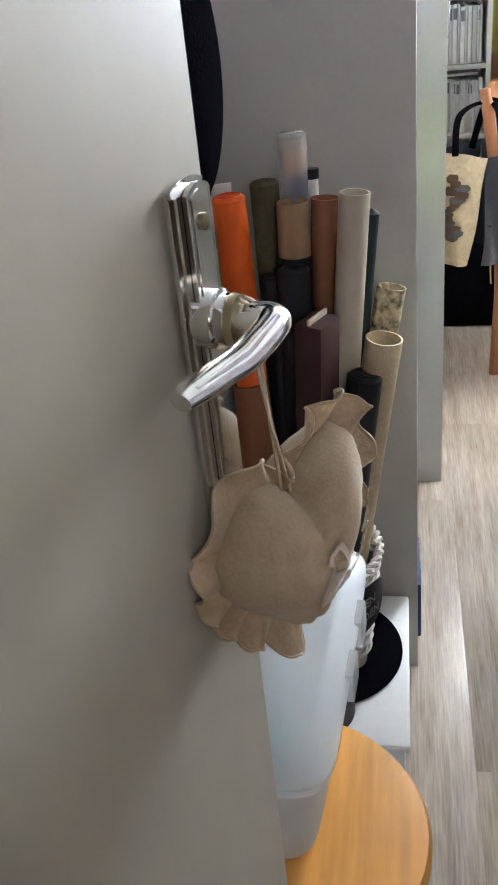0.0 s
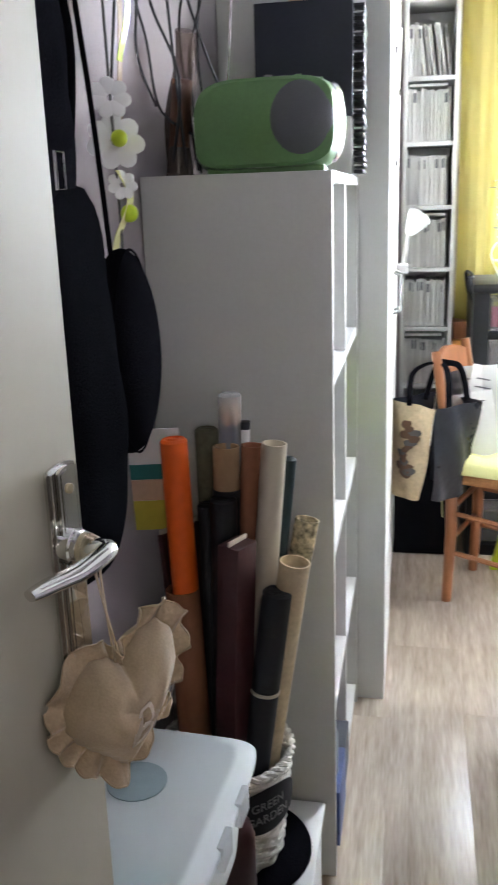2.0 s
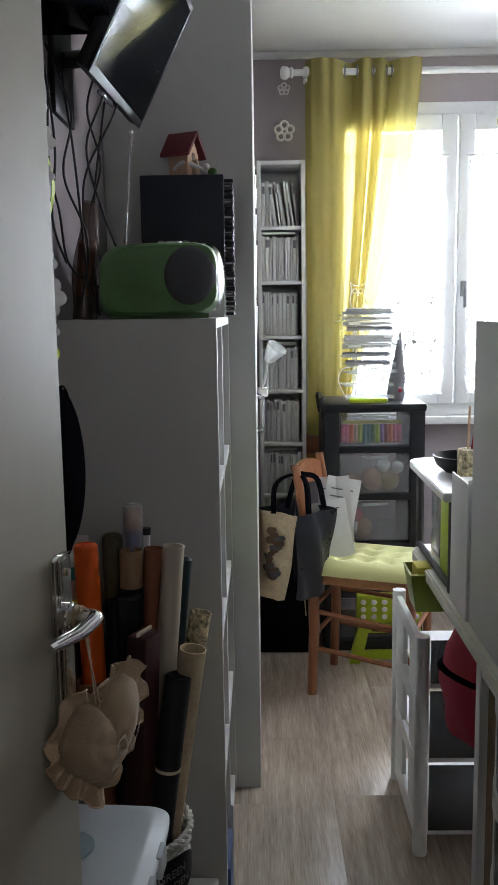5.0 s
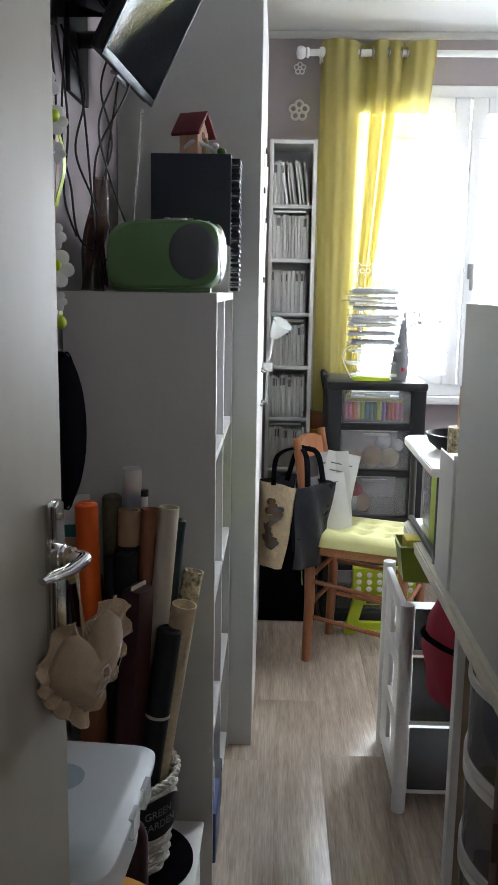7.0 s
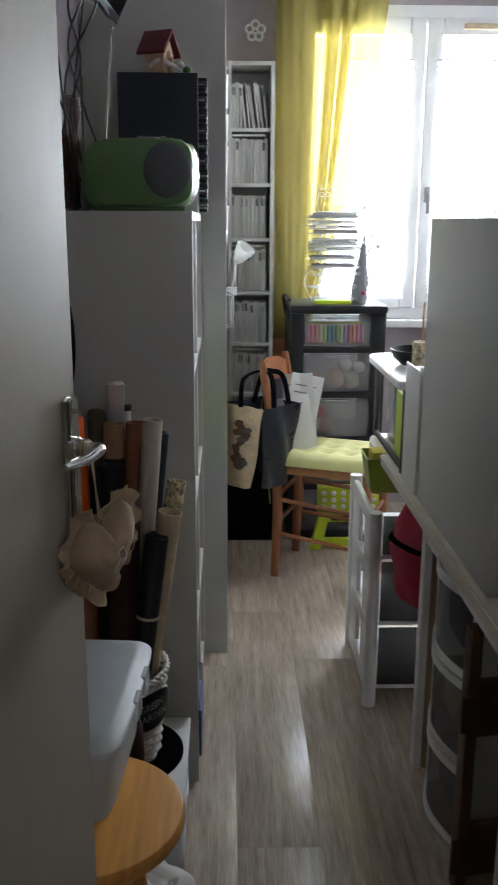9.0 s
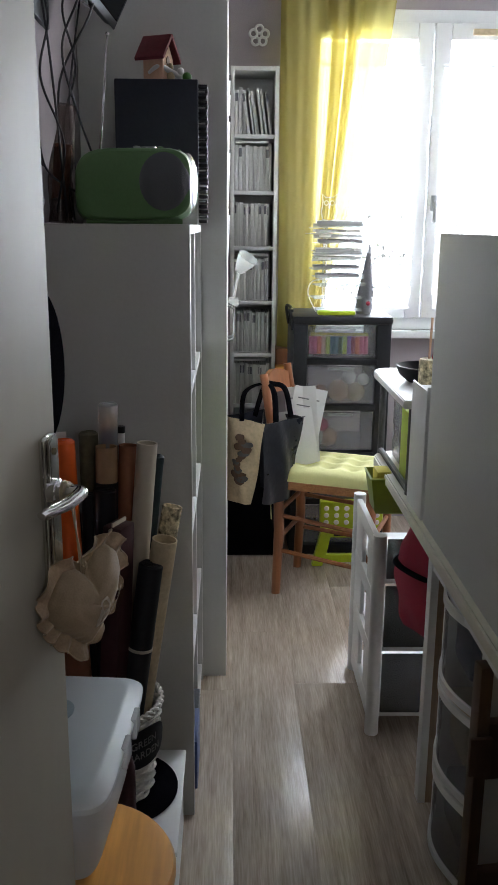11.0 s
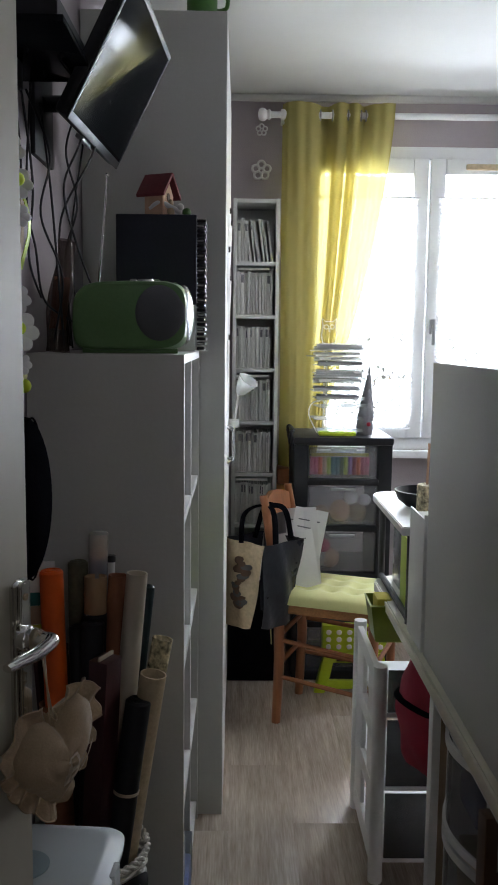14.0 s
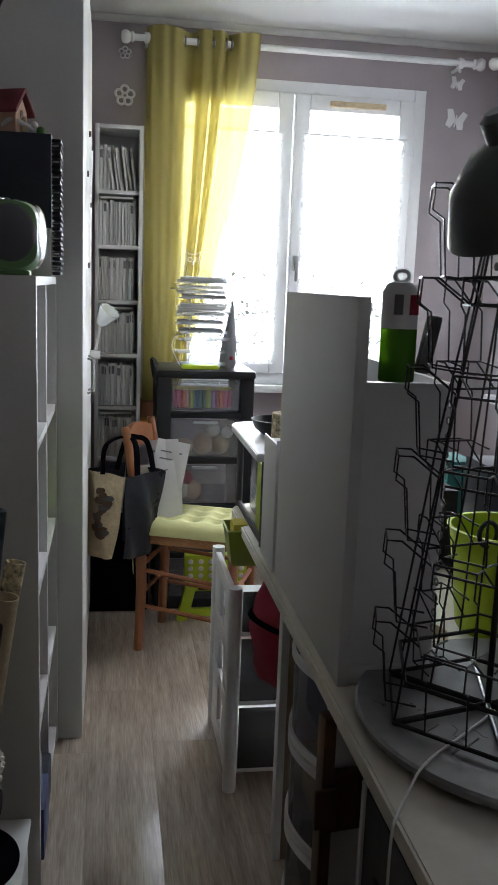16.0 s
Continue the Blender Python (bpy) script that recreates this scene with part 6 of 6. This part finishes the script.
def wire_rack():
    t = thing("wire_card_rack", "black wire rotating card rack on the turntable", "card rack", pose(0.80, 0.795, 0.7395) @ Matrix.Diagonal((1.05, 1.05, 1.22, 1)))
    hexa = [(math.cos(math.pi / 3 * k + 0.25), math.sin(math.pi / 3 * k + 0.25)) for k in range(6)]
    for r, z in ((0.165, 0.006), (0.150, 0.055), (0.05, 0.655)):
        part("ring", bar([(r * x, r * y, z) for x, y in hexa], 0.0032, 8, closed=True), M["wire"], t)
    for k in range(3):
        part("base_spoke", bar([(0.165 * hexa[k][0], 0.165 * hexa[k][1], 0.006), (0.165 * hexa[k + 3][0], 0.165 * hexa[k + 3][1], 0.006)], 0.0045, 8), M["wire"], t)
    for x, y in hexa:
        part("upright", bar([(0.165 * x, 0.165 * y, 0.004), (0.11 * x, 0.11 * y, 0.35), (0.05 * x, 0.05 * y, 0.66)], 0.0019, 8), M["wire"], t)
        part("upright", bar([(0.13 * x - 0.03 * y, 0.13 * y + 0.03 * x, 0.055), (0.04 * x - 0.02 * y, 0.04 * y + 0.02 * x, 0.66)], 0.0017, 8), M["wire"], t)
    sh = None
    for tier in range(6):
        z = 0.042 + 0.107 * tier
        r = 0.126 - 0.0095 * tier
        part("ring", bar([(r * x, r * y, z + 0.045) for x, y in hexa], 0.0018, 6, closed=True), M["wire"], t)
        for k in range(6):
            a = math.pi / 3 * (k + 0.5) + 0.25
            if sh is None:
                bm = bmesh.new()
                for s in (-0.03, 0.03):
                    sweep(bm, [(0, s, 0.045), (0.045, s, 0.075), (0.066, s, 0.075), (0.068, s, 0.045), (0.052, s, 0.035), (0.045, s, -0.03), (0.0, s, -0.035)], 0.0015, 6)
                sweep(bm, [(0.066, -0.03, 0.075), (0.066, 0.03, 0.075)], 0.0015, 6)
                sweep(bm, [(0.045, -0.03, -0.03), (0.045, 0.03, -0.03)], 0.0015, 6)
                sh = mesh_of("pocket", bm, M["wire"])
            o = new("pocket", sh)
            o.parent = t
            o.matrix_basis = pose(r * 0.86 * math.cos(a), r * 0.86 * math.sin(a), z, 0, 0, math.degrees(a))
    part("spindle", bar([(0, 0, 0.0), (0, 0, 0.69)], 0.005, 10), M["wire"], t)
    part("top_plate", bar([(-0.05, -0.01, 0.56), (0.10, 0.01, 0.56)], 0.005, 8), M["wire"], t)


wire_rack()
dl = thing("desk_lamp", "grey metal desk lamp with a domed shade", "lamp", pose(1.05, 0.42, 0.7105))
part("base", lathe(bmesh.new(), [(0.085, 0), (0.09, 0.008), (0.085, 0.022), (0.02, 0.03)], 36), M["shade"], dl)
part("arm", bar([(0, 0, 0.025), (0.03, 0.02, 0.45)], 0.008, 10), M["shade"], dl)
part("arm", bar([(0.03, 0.02, 0.45), (-0.365, 0.19, 0.867)], 0.008, 10), M["shade"], dl)
part("shade", lathe(bmesh.new(), [(0.022, 0.10), (0.05, 0.092), (0.085, 0.06), (0.108, 0.0), (0.104, 0.0), (0.08, 0.056), (0.02, 0.092)], 40, pose(-0.335, 0.20, 0.772, 10, -30), False), M["shade"], dl, "domed grey shade")
part("shade_cap", lathe(bmesh.new(), [(0.026, 0.095), (0.026, 0.125), (0.018, 0.132)], 24, pose(-0.335, 0.20, 0.772, 10, -30)), M["shade"], dl)
part("bulb", ball(bmesh.new(), 0.032, Matrix.Translation((-0.335, 0.20, 0.772)) @ pose(0, 0, 0, 10, -30) @ pose(0, 0, 0.03)), M["plastic"], dl, "white bulb, unlit")
solid("white_cable", bar([(0.96, 0.93, 0.7425), (0.814, 0.789, 0.7425), (0.727, 0.715, 0.7425), (0.641, 0.643, 0.7425), (0.605, 0.612, 0.7145), (0.582, 0.577, 0.7142), (0.568, 0.556, 0.700), (0.566, 0.552, 0.60), (0.57, 0.55, 0.46)], 0.0021, 8, smooth=6), M["plastic"], "thin white cable trailing over the turntable and desk edge", "cable")
lb = thing("lime_bin", "bright lime green plastic bin on the desk", "bin", pose(1.0, 1.18, 0.7105))
part("tub", lathe(bmesh.new(), [(0.085, 0), (0.09, 0.008), (0.115, 0.21), (0.121, 0.214), (0.112, 0.214), (0.087, 0.012), (0.001, 0.01)], 40, cap=False), M["lime"], lb)
sc = thing("scissors", "open pair of steel scissors standing in the lime bin", "scissors", pose(0.97, 1.14, 0.73, 12, -8))
for s in (-1, 1):
    part("blade", boxes(((-0.007, -0.0015 * s - 0.0012, 0.0), (0.007, -0.0015 * s + 0.0012, 0.18), 0.001, pose(0, 0, 0, 0, 6 * s))), M["chrome"], sc)
    part("grip", bar([(0.022 * s + 0.018 * math.cos(b), 0, 0.215 + 0.026 * math.sin(b)) for b in (2 * math.pi * i / 16 for i in range(16))], 0.005, 8, closed=True), M["black"], sc)
for k, (x, y, w, h, c, lab) in enumerate(((1.12, 1.55, 0.10, 0.26, "navy", "dark box file standing on the desk"), (1.26, 1.9, 0.22, 0.16, "clear", "clear plastic container on the desk"), (1.00, 1.55, 0.05, 0.20, "black", "black upright holder on the desk"),
                                         (1.12, 1.80, 0.08, 0.22, "teal", "teal box on the desk"))):
    solid("desk_box", boxes(((x, y, 0.7105), (min(1.235, x + w), y + 0.14, 0.7105 + h), 0.006)), M[c], lab, "box")
solid("bowl", lathe(bmesh.new(), [(0.06, 0), (0.09, 0.03), (0.11, 0.06), (0.107, 0.061), (0.085, 0.03), (0.001, 0.008)], 36, pose(0.80, 1.10, 0.7105) @ Matrix.Diagonal((0.5, 0.5, 0.5, 1)), False), M["cream"], "small cream dish on the desk", "dish")

# ---- floor planks ----
fl = setting("floor", boxes(((-1.1, -2.6, -0.06), (XR + 0.1, YB + 0.2, -0.006))), M["joint"], "grey-brown oak laminate floor of long planks", "floor")
plank_mesh = mesh_of("plank", boxes(((0.0001, 0.0001, -0.0059), (0.1919, 1.2199, 0.0), 0.00015)), M["plank"])
plank_of = {1220: plank_mesh}
rnd = random.Random(8)
x = -1.0
while x < XR:
    end = YB + 0.15 if x > XL - 0.19 else 0.0
    y = -2.6 - rnd.uniform(0, 1.1)
    while y < end:
        a, b = max(y, -2.6), min(y + 1.22, end)
        size = round(1000 * (b - a))
        if size > 20:
            if size not in plank_of:
                plank_of[size] = mesh_of("plank", boxes(((0.0001, 0.0001, -0.0059), (0.1919, b - a - 0.0001, 0.0), 0.00015)), M["plank"])
            p = new("plank", plank_of[size])
            p.parent = fl
            p.matrix_basis = pose(x, a, 0)
        y += 1.22
    x += 0.192
